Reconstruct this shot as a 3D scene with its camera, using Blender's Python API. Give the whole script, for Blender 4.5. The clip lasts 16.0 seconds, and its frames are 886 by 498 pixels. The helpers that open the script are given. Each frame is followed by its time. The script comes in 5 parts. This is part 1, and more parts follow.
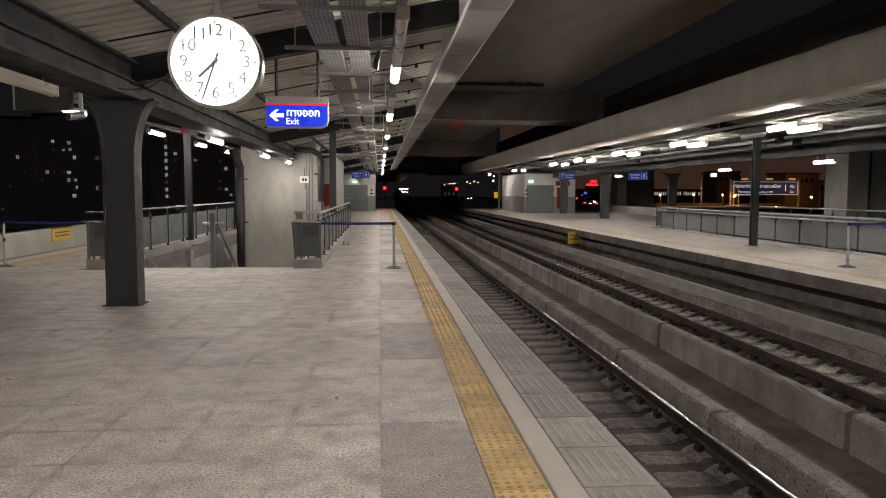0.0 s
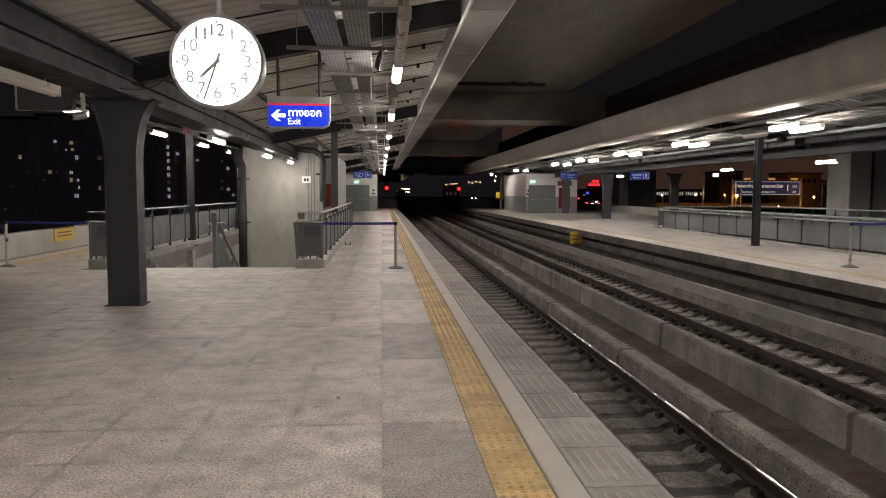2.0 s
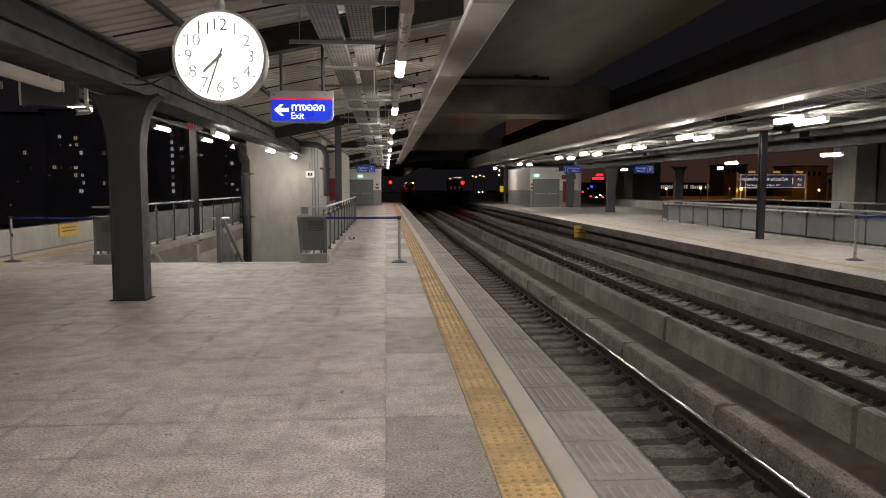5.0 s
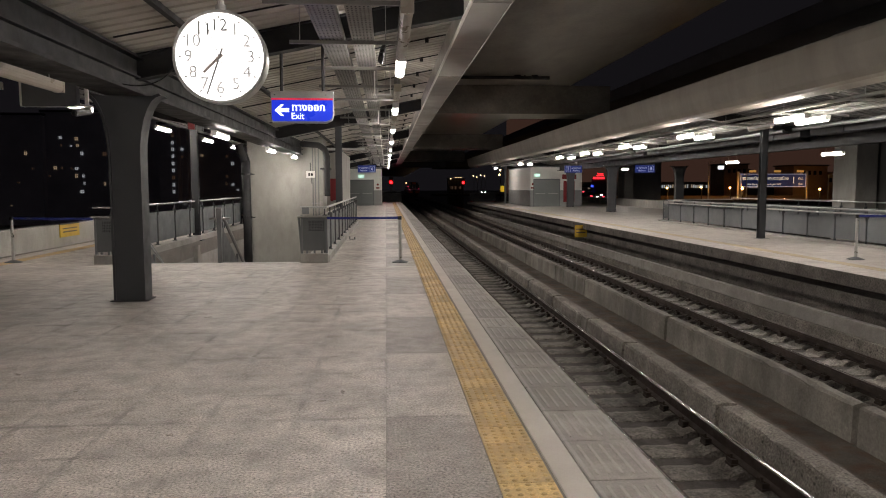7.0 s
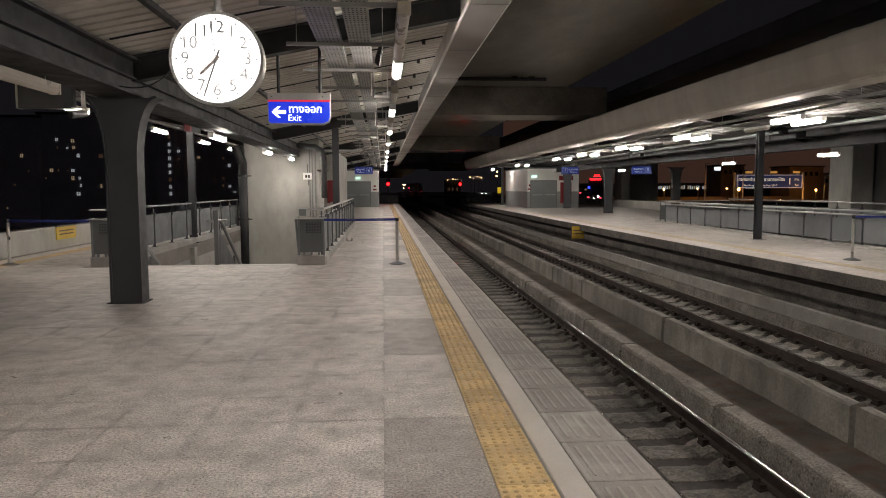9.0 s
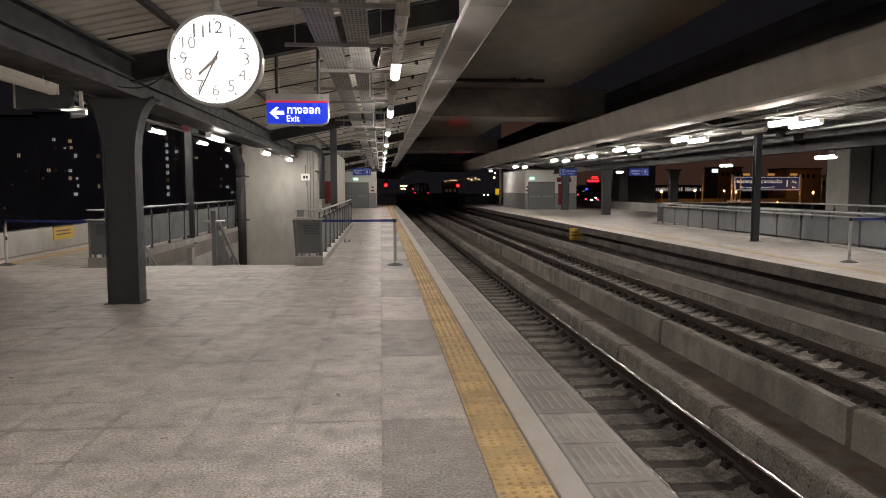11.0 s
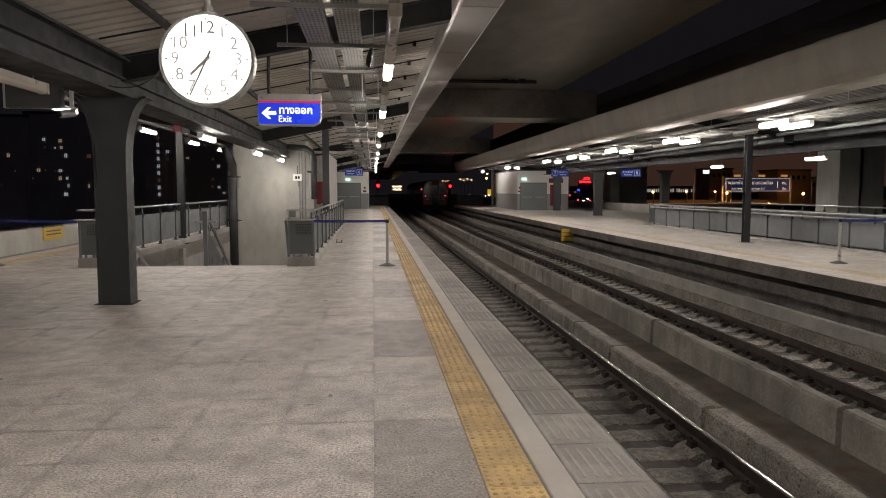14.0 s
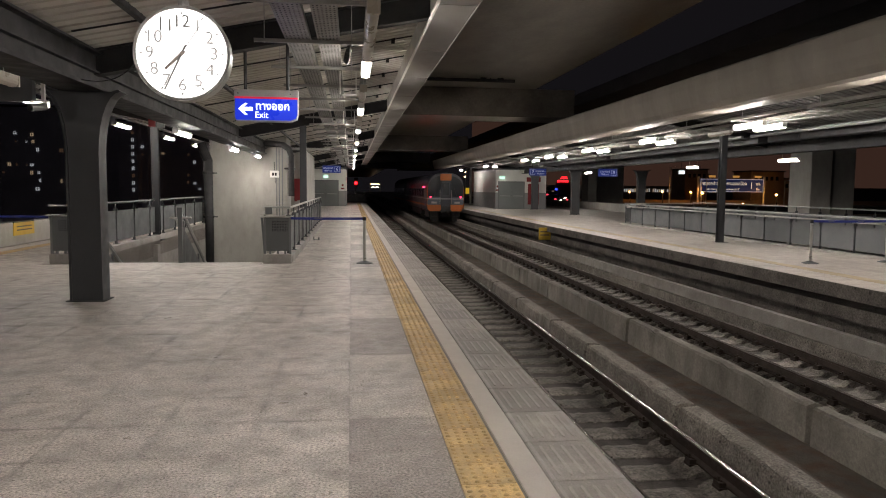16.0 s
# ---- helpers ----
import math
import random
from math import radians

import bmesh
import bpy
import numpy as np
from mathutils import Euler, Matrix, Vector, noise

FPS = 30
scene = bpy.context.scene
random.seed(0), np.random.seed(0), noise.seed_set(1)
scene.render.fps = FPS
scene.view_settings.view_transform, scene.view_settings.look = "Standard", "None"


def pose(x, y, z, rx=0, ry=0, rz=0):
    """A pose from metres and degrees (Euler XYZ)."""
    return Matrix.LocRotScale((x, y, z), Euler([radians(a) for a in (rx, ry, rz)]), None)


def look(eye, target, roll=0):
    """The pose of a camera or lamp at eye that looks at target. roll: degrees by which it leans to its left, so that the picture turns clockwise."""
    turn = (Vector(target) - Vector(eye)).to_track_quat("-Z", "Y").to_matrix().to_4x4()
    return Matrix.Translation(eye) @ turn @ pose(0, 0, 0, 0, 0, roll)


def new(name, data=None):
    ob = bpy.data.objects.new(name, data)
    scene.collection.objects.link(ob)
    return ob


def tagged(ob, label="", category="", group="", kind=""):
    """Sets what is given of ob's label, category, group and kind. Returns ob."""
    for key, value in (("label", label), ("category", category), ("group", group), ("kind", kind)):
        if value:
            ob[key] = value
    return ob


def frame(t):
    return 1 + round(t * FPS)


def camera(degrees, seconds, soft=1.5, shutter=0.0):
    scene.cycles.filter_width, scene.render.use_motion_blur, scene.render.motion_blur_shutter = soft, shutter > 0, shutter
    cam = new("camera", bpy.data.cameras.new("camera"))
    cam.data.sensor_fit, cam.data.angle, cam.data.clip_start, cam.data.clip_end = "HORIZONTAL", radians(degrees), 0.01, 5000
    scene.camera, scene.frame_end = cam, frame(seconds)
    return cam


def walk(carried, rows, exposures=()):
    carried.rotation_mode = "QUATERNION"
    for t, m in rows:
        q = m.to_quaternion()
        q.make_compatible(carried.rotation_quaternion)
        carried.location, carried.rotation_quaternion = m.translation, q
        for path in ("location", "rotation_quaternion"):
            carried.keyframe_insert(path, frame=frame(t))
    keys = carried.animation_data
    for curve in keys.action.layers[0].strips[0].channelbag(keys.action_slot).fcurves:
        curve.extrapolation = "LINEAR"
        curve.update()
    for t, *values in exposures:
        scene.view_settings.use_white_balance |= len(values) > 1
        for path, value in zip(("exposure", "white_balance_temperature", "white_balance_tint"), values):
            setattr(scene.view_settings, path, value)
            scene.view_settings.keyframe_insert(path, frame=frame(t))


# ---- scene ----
import itertools

cam = camera(62.97, 16.0, soft=1.0)


def view(yaw, pitch, roll, x):
    """The hand-held camera, degrees to the right of the track and below the horizon."""
    a, b = radians(yaw), radians(pitch)
    eye = Vector((x, 0.0, 1.56))
    return look(eye, eye + Vector((math.sin(a) * math.cos(b), math.cos(a) * math.cos(b), -math.sin(b))), roll)


walk(cam, [
    (0.0, view(4.99, 4.48, 0.19, 0.000)),
    (0.5, view(4.98, 4.51, 0.01, -0.002)),
    (1.0, view(4.85, 4.38, -0.02, 0.004)),
    (1.5, view(4.84, 4.39, -0.02, 0.004)),
    (2.0, view(4.84, 4.48, 0.18, 0.003)),
    (2.5, view(4.80, 4.55, 0.17, -0.002)),
    (3.0, view(4.86, 4.72, 0.13, 0.006)),
    (3.5, view(4.75, 4.96, 0.15, 0.005)),
    (4.0, view(4.56, 4.98, 0.02, 0.011)),
    (6.5, view(4.49, 4.88, -0.01, 0.008)),
    (7.0, view(4.46, 4.95, -0.11, 0.012)),
    (7.5, view(4.55, 4.90, -0.14, 0.007)),
    (8.0, view(4.61, 4.90, -0.29, 0.012)),
    (8.5, view(4.63, 4.96, -0.16, 0.014)),
    (9.0, view(4.69, 4.83, -0.21, 0.010)),
    (11.5, view(4.90, 4.73, -0.03, 0.006)),
    (12.0, view(4.85, 4.80, -0.16, 0.010)),
    (12.5, view(5.13, 4.72, -0.06, 0.012)),
    (13.0, view(5.27, 4.85, 0.07, 0.003)),
    (13.5, view(5.37, 4.70, 0.08, 0.008)),
    (14.0, view(5.50, 4.68, 0.05, 0.004)),
    (14.5, view(5.66, 4.90, 0.19, 0.009)),
    (15.0, view(6.14, 4.89, 0.39, 0.005)),
    (15.5, view(6.85, 5.03, 0.38, 0.013)),
    (16.0, view(7.26, 4.82, 0.55, 0.013)),
])

# ---- light: night, fluorescent tubes, lit signs ----
world = bpy.data.worlds.new("night")
scene.world = world
world.use_nodes = True
world.node_tree.nodes["Background"].inputs[0].default_value = (0.36, 0.32, 0.39, 1)
world.node_tree.nodes["Background"].inputs[1].default_value = 0.018
scene.view_settings.exposure = 0.0

# ---- materials ----
def material(name, colour, rough=0.7, metal=0.0, vary=0.25, scale=6.0, bump=0.15, grain=90.0, glow=None, power=0.0, island=0.0, stain=None, streak=(1, 1, 1), spec=0.5, speck=None, pits=0.0, joint=None, gloss=0.13):
    """A surface with two scales of uneven tone, fine relief, uneven gloss."""
    m = bpy.data.materials.new(name)
    m.use_nodes = True
    t = m.node_tree
    n, l = t.nodes, t.links
    b = n["Principled BSDF"]
    b.inputs["Metallic"].default_value = metal
    b.inputs["Specular IOR Level"].default_value = spec
    geo = n.new("ShaderNodeNewGeometry")
    mp = n.new("ShaderNodeMapping")
    mp.inputs["Scale"].default_value = streak
    l.new(geo.outputs["Position"], mp.inputs[0])

    def cloud(s, detail, rough_, plain=False):
        c = n.new("ShaderNodeTexNoise")
        c.inputs["Scale"].default_value = s
        c.inputs["Detail"].default_value = detail
        c.inputs["Roughness"].default_value = rough_
        l.new(geo.outputs["Position"] if plain else mp.outputs[0], c.inputs["Vector"])
        return c

    def mapped(sock, a, b_, c, d):
        r = n.new("ShaderNodeMapRange")
        for i, v in zip((1, 2, 3, 4), (a, b_, c, d)):
            r.inputs[i].default_value = v
        l.new(sock, r.inputs[0])
        return r.outputs[0]

    big, fine = cloud(scale * 0.12, 5, 0.6), cloud(grain, 4, 0.75, True)
    f1 = mapped(big.outputs[0], 0.28, 0.72, 1 - vary, 1 + vary)
    sp = vary * 0.7 if speck is None else speck
    f2 = mapped(fine.outputs[0], 0.3, 0.7, 1 - sp, 1 + sp)
    mul = n.new("ShaderNodeMath")
    mul.operation = "MULTIPLY"
    l.new(f1, mul.inputs[0])
    l.new(f2, mul.inputs[1])
    tone = mul.outputs[0]
    if island:
        info = n.new("ShaderNodeObjectInfo")
        both = n.new("ShaderNodeMath")
        both.operation = "ADD"
        l.new(info.outputs["Random"], both.inputs[0])
        l.new(geo.outputs["Random Per Island"], both.inputs[1])
        fr = n.new("ShaderNodeMath")
        fr.operation = "FRACT"
        l.new(both.outputs[0], fr.inputs[0])
        f3 = mapped(fr.outputs[0], 0, 1, 1 - island, 1 + island)
        m3 = n.new("ShaderNodeMath")
        m3.operation = "MULTIPLY"
        l.new(tone, m3.inputs[0])
        l.new(f3, m3.inputs[1])
        tone = m3.outputs[0]
    mix = n.new("ShaderNodeVectorMath")
    mix.operation = "SCALE"
    mix.inputs[0].default_value = colour
    l.new(tone, mix.inputs["Scale"])
    out = mix.outputs[0]
    if stain:
        mid = cloud(scale * 0.45, 6, 0.65)
        s = mapped(mid.outputs[0], 0.44, 0.74, 0.0, 0.75)
        mm = n.new("ShaderNodeMix")
        mm.data_type = "RGBA"
        l.new(s, mm.inputs[0])
        l.new(out, mm.inputs[6])
        mm.inputs[7].default_value = (*stain, 1)
        out = mm.outputs[2]
    if pits:
        vo = n.new("ShaderNodeTexVoronoi")
        vo.inputs["Scale"].default_value = pits
        l.new(geo.outputs["Position"], vo.inputs["Vector"])
        hole = mapped(vo.outputs["Distance"], 0.07, 0.2, 0.3, 1.0)
        sc = n.new("ShaderNodeVectorMath")
        sc.operation = "SCALE"
        l.new(out, sc.inputs[0])
        l.new(hole, sc.inputs["Scale"])
        out = sc.outputs[0]
    if joint:
        # dirt trodden into the joints of square slabs, broken up and uneven in width
        sep = n.new("ShaderNodeSeparateXYZ")
        l.new(geo.outputs["Position"], sep.inputs[0])
        near_edge = None
        for axis, size, start in ((0, joint[0], joint[1]), (1, joint[0], joint[2])):
            sub = n.new("ShaderNodeMath")
            sub.operation = "SUBTRACT"
            l.new(sep.outputs[axis], sub.inputs[0])
            sub.inputs[1].default_value = start
            pp_ = n.new("ShaderNodeMath")
            pp_.operation = "PINGPONG"
            l.new(sub.outputs[0], pp_.inputs[0])
            pp_.inputs[1].default_value = size / 2
            if near_edge is None:
                near_edge = pp_.outputs[0]
            else:
                mn = n.new("ShaderNodeMath")
                mn.operation = "MINIMUM"
                l.new(near_edge, mn.inputs[0])
                l.new(pp_.outputs[0], mn.inputs[1])
                near_edge = mn.outputs[0]
        wob = mapped(cloud(2.3, 5, 0.65, True).outputs[0], 0.36, 0.68, 0.004, 0.095)
        dv = n.new("ShaderNodeMath")
        dv.operation = "DIVIDE"
        l.new(near_edge, dv.inputs[0])
        l.new(wob, dv.inputs[1])
        line = mapped(dv.outputs[0], 0.15, 1.0, joint[3], 0.0)
        patch = mapped(cloud(0.75, 5, 0.7, True).outputs[0], 0.46, 0.62, 0.12, 1.0)
        both_ = n.new("ShaderNodeMath")
        both_.operation = "MULTIPLY"
        l.new(line, both_.inputs[0])
        l.new(patch, both_.inputs[1])
        dirt = both_.outputs[0]
        dm = n.new("ShaderNodeMix")
        dm.data_type = "RGBA"
        l.new(dirt, dm.inputs[0])
        l.new(out, dm.inputs[6])
        dm.inputs[7].default_value = (0.085, 0.074, 0.068, 1)
        out = dm.outputs[2]
    l.new(out, b.inputs["Base Color"])
    l.new(mapped(cloud(scale * 0.6, 4, 0.6).outputs[0], 0.3, 0.7, max(rough - gloss, 0.03), min(rough + gloss, 1)), b.inputs["Roughness"])
    if bump:
        bp = n.new("ShaderNodeBump")
        bp.inputs["Strength"].default_value = bump
        bp.inputs["Distance"].default_value = 0.004
        l.new(fine.outputs[0], bp.inputs["Height"])
        l.new(bp.outputs[0], b.inputs["Normal"])
    if glow:
        b.inputs["Emission Color"].default_value = (*glow, 1)
        b.inputs["Emission Strength"].default_value = power
    return m


SLAB = material("concrete_floor", (0.425, 0.38, 0.35), 0.46, vary=0.26, scale=9, grain=60, bump=1.0, island=0.035, stain=(0.2, 0.174, 0.158), speck=0.85, pits=30.0, joint=(0.6, 0.0, 4.2, 0.55), gloss=0.2)
FARSLAB = material("far_concrete_floor", (0.42, 0.38, 0.35), 0.5, vary=0.2, scale=7, grain=40, bump=0.5, stain=(0.27, 0.24, 0.22), speck=0.3)
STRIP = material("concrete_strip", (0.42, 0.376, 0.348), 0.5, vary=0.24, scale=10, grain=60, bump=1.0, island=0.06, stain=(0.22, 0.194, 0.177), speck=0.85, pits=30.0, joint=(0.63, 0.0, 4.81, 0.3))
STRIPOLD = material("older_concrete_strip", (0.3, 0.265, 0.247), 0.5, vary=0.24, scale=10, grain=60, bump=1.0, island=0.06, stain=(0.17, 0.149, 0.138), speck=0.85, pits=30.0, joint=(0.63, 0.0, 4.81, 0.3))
JOINT = material("joint_mortar", (0.19, 0.17, 0.155), 0.85)
CONCRETE = material("cast_concrete", (0.34, 0.32, 0.3), 0.8, vary=0.22, scale=5, grain=40, stain=(0.22, 0.2, 0.185), bump=0.3)
WALLCON = material("smooth_concrete_wall", (0.34, 0.325, 0.298), 0.75, vary=0.2, scale=5, grain=25, stain=(0.25, 0.235, 0.21), streak=(1, 1, 0.5), bump=0.2, speck=0.1)
TRACKCON = material("grimy_track_concrete", (0.17, 0.152, 0.136), 0.85, vary=0.45, scale=7, grain=30, stain=(0.06, 0.051, 0.044), bump=1.0, speck=0.6, pits=5.0)
DIVCON = material("stained_dividing_concrete", (0.2, 0.183, 0.16), 0.82, vary=0.45, scale=6, grain=30, stain=(0.085, 0.075, 0.062), bump=0.6, speck=0.3, streak=(1, 1, 0.6))
SLEEPERCON = material("oily_sleeper_concrete", (0.175, 0.156, 0.138), 0.8, vary=0.5, scale=14, grain=34, stain=(0.045, 0.037, 0.032), bump=1.0, speck=0.8, island=0.22, pits=14.0)
KERBCON = material("worn_kerb_concrete", (0.235, 0.212, 0.187), 0.85, vary=0.4, scale=8, grain=42, stain=(0.1, 0.086, 0.074), bump=1.0, speck=0.8, pits=9.0)
BED = material("dirty_track_bed", (0.07, 0.06, 0.054), 0.9, vary=0.45, scale=14, grain=45, stain=(0.035, 0.028, 0.024), bump=0.8, speck=0.4)
RUST = material("brown_silt", (0.115, 0.1, 0.087), 0.9, vary=0.5, scale=9, stain=(0.13, 0.065, 0.03), bump=0.9, speck=0.6)
SOFFIT = material("dark_viaduct_concrete", (0.19, 0.17, 0.145), 0.31, vary=0.3, scale=3, grain=9, stain=(0.1, 0.088, 0.074), streak=(1, 0.45, 1), bump=0.0, spec=0.3, speck=0.18, gloss=0.02)
YELLOW = material("yellow_tactile_tile", (0.5, 0.345, 0.15), 0.55, vary=0.25, scale=12, island=0.24, stain=(0.33, 0.24, 0.14), speck=0.3, joint=(0.3, 0.588, -3.85, 0.25))
TROUGH = material("pale_trough_concrete", (0.34, 0.318, 0.295), 0.75, vary=0.25, scale=6, grain=40, stain=(0.22, 0.2, 0.182), bump=0.3, speck=0.2)
PALE = material("pale_terrazzo_strip", (0.47, 0.43, 0.4), 0.5, vary=0.1, scale=8)
EDGE = material("grey_edge_tile", (0.325, 0.296, 0.277), 0.65, vary=0.24, scale=12, island=0.22, stain=(0.2, 0.18, 0.168), speck=0.3)
# worn rib tops coloured lighter, which also puts relief shading into the colour
EDGERIB = material("worn_relief_toned_ribs", (0.35, 0.322, 0.301), 0.55, vary=0.15, scale=12, island=0.12, speck=0.2)
STEEL = material("dark_grey_painted_steel", (0.019, 0.019, 0.021), 0.62, vary=0.4, scale=6, stain=(0.038, 0.034, 0.031), bump=0.12, spec=0.35)
COLGREY = material("grey_column_paint", (0.07, 0.072, 0.078), 0.5, vary=0.15, scale=6, bump=0.06)
POSTGREY = material("dark_post_paint", (0.036, 0.037, 0.041), 0.45, vary=0.2, scale=6, bump=0.06)
GREYSTEEL = material("mid_grey_painted_steel", (0.15, 0.155, 0.16), 0.45, vary=0.12, scale=6, bump=0.06)
PANEL = material("grey_perforated_panel", (0.11, 0.116, 0.121), 0.5, vary=0.18, scale=5, bump=0.06)
GALV = material("galvanised_steel", (0.42, 0.42, 0.41), 0.42, 0.75, vary=0.2, scale=14, bump=0.1)
TRAY = material("galvanised_tray", (0.22, 0.21, 0.2), 0.5, 0.4, vary=0.18, scale=10, bump=0.1)
HOLE = material("shadowed_hole", (0.02, 0.02, 0.02), 0.9, vary=0.1)
CHROME = material("brushed_stainless", (0.5, 0.49, 0.47), 0.36, 1.0, vary=0.1, scale=12, bump=0.03)
RAIL = material("brown_rail_steel", (0.06, 0.045, 0.038), 0.6, 0.5, vary=0.3, scale=12, bump=0.2)
RAILTOP = material("polished_rail_head", (0.5, 0.48, 0.46), 0.24, 1.0, vary=0.15, scale=20, bump=0.0, gloss=0.03)
ROOF = material("cream_roof_sheet", (0.5, 0.47, 0.42), 0.55, vary=0.12, scale=4, stain=(0.4, 0.37, 0.33), bump=0.05)
FASCIA = material("beige_metal_fascia", (0.37, 0.335, 0.29), 0.62, vary=0.16, scale=3, stain=(0.28, 0.25, 0.215), bump=0.05, streak=(1, 1, 0.3), speck=0.08)
# darker copy of the cream sheet: the far canopy's shade put into colour
ROOFSHADED = material("shade_darkened_roof_sheet", (0.17, 0.16, 0.15), 0.6, vary=0.15, scale=4, bump=0.05)
GUTTER = material("grey_metal_gutter", (0.25, 0.232, 0.218), 0.42, 0.25, vary=0.08, scale=1.0, bump=0.0, speck=0.12)
WHITE = material("white_paint", (0.72, 0.71, 0.68), 0.55, vary=0.06, scale=5, bump=0.05)
DADO = material("grey_wall_paint", (0.28, 0.285, 0.285), 0.5, vary=0.08, scale=5, bump=0.05)
DOORGREY = material("grey_door_paint", (0.2, 0.215, 0.215), 0.45, vary=0.08, scale=5, bump=0.03)
BLUE = material("blue_belt", (0.02, 0.03, 0.2), 0.7, vary=0.2, scale=20)
SIGNBLUE = material("blue_sign_face", (0.015, 0.04, 0.3), 0.35, vary=0.04, bump=0, glow=(0.006, 0.025, 0.66), power=0.85)
SIGNDIM = material("blue_platform_sign", (0.02, 0.035, 0.16), 0.4, vary=0.05, bump=0, glow=(0.02, 0.04, 0.3), power=0.25)
LETTER = material("white_lit_letter", (0.8, 0.8, 0.8), 0.5, vary=0.02, bump=0, glow=(0.9, 0.95, 1.0), power=1.6)
LETTERDIM = material("white_dim_letter", (0.7, 0.7, 0.75), 0.5, vary=0.02, bump=0, glow=(0.5, 0.6, 0.9), power=0.3)
SIGNRED = material("red_sign_band", (0.5, 0.02, 0.04), 0.4, vary=0.04, bump=0, glow=(0.8, 0.02, 0.08), power=0.5)
DULLRED = material("dull_red_plastic", (0.2, 0.012, 0.015), 0.45, vary=0.1)
CLOCKFACE = material("lit_clock_face", (0.8, 0.8, 0.8), 0.4, vary=0.01, bump=0, glow=(1.0, 0.97, 0.95), power=2.0)
# clock print is greyed and faintly emissive to carry the lit face's glare
INK = material("glare_greyed_clock_print", (0.12, 0.11, 0.11), 0.5, vary=0.05, bump=0, glow=(1.0, 0.95, 0.93), power=0.07)
INKPALE = material("glare_paled_clock_print", (0.42, 0.4, 0.4), 0.5, vary=0.05, bump=0, glow=(1.0, 0.96, 0.95), power=0.17)
TUBE = material("lit_tube", (0.8, 0.8, 0.8), 0.4, vary=0.01, bump=0, glow=(1.0, 0.93, 0.85), power=110.0)
TUBEFAR = material("lit_far_tube", (0.8, 0.8, 0.8), 0.4, vary=0.01, bump=0, glow=(1.0, 0.93, 0.85), power=85.0)
TUBEOFF = material("unlit_diffuser", (0.4, 0.355, 0.3), 0.35, vary=0.06, bump=0)
REDLAMP = material("red_signal_lens", (0.3, 0, 0), 0.4, vary=0.01, bump=0, glow=(1.0, 0.0006, 0.001), power=190.0)
YBOARD = material("yellow_notice_board", (0.5, 0.32, 0.03), 0.5, vary=0.12, scale=8)
BLACK = material("black_rubber", (0.02, 0.02, 0.02), 0.6, vary=0.2)
ASPHALT = material("asphalt", (0.045, 0.042, 0.04), 0.85, vary=0.2, scale=3)
TOWERWALL = material("distant_tower_plaster", (0.66, 0.64, 0.68), 0.9, vary=0.2, scale=0.8, bump=0)
FARWALL = material("distant_building_wall", (0.06, 0.055, 0.055), 0.9, vary=0.2, scale=0.8, bump=0)
WINWARM = material("warm_window", (0.2, 0.2, 0.2), 0.5, vary=0.02, bump=0, glow=(1.0, 0.72, 0.45), power=0.22)
WINCOOL = material("cool_window", (0.2, 0.2, 0.2), 0.5, vary=0.02, bump=0, glow=(0.9, 0.95, 1.0), power=0.3)
WINDIM = material("dim_window", (0.2, 0.2, 0.2), 0.5, vary=0.02, bump=0, glow=(0.9, 0.5, 0.3), power=0.05)
ORANGE = material("sodium_lamp", (0.3, 0.2, 0.1), 0.5, vary=0.01, bump=0, glow=(1.0, 0.42, 0.08), power=450.0)
NEON = material("red_neon", (0.3, 0, 0), 0.5, vary=0.01, bump=0, glow=(1.0, 0.02, 0.03), power=2.2)
BLUELED = material("blue_screen", (0.0, 0.0, 0.3), 0.5, vary=0.01, bump=0, glow=(0.05, 0.08, 1.0), power=2.0)
HEADLIGHT = material("white_headlight", (0.8, 0.8, 0.8), 0.5, vary=0.01, bump=0, glow=(1.0, 0.95, 0.85), power=8.0)
TRAINGREY = material("train_dark_paint", (0.03, 0.033, 0.045), 0.4, vary=0.2, scale=4, bump=0.04)
TRAINORANGE = material("train_orange_paint", (0.42, 0.115, 0.02), 0.5, vary=0.2, scale=4, bump=0.04)
TRAINBLUE = material("train_blue_grey_paint", (0.075, 0.1, 0.13), 0.4, vary=0.2, scale=4, bump=0.04)
TRAINWHITE = material("train_white_stripe", (0.4, 0.4, 0.4), 0.4, vary=0.05, bump=0)
GLASS = material("dark_train_glass", (0.015, 0.018, 0.022), 0.08, vary=0.05, bump=0)
TAIL = material("red_tail_lamp", (0.4, 0, 0), 0.4, vary=0.01, bump=0, glow=(1.0, 0.03, 0.09), power=7.0)


# ---- mesh helpers ----
def box(bm, x0, x1, y0, y1, z0, z1, bevel=0.0):
    r = bmesh.ops.create_cube(bm, size=1.0, matrix=Matrix.Translation(((x0 + x1) / 2, (y0 + y1) / 2, (z0 + z1) / 2)) @ Matrix.Diagonal((x1 - x0, y1 - y0, z1 - z0, 1)))
    if bevel:
        es = list({e for v in r["verts"] for e in v.link_edges})
        bmesh.ops.bevel(bm, geom=es, offset=bevel, segments=2, affect="EDGES", profile=0.6)
    return bm


def rod(bm, a, b, r, n=10, r2=None):
    a, b = Vector(a), Vector(b)
    d = b - a
    m = Matrix.Translation((a + b) / 2) @ d.to_track_quat("Z", "Y").to_matrix().to_4x4()
    bmesh.ops.create_cone(bm, cap_ends=True, segments=n, radius1=r, radius2=r if r2 is None else r2, depth=d.length, matrix=m)
    return bm


def ball(bm, c, r, n=10):
    bmesh.ops.create_uvsphere(bm, u_segments=n, v_segments=max(6, n // 2), radius=r, matrix=Matrix.Translation(c))
    return bm


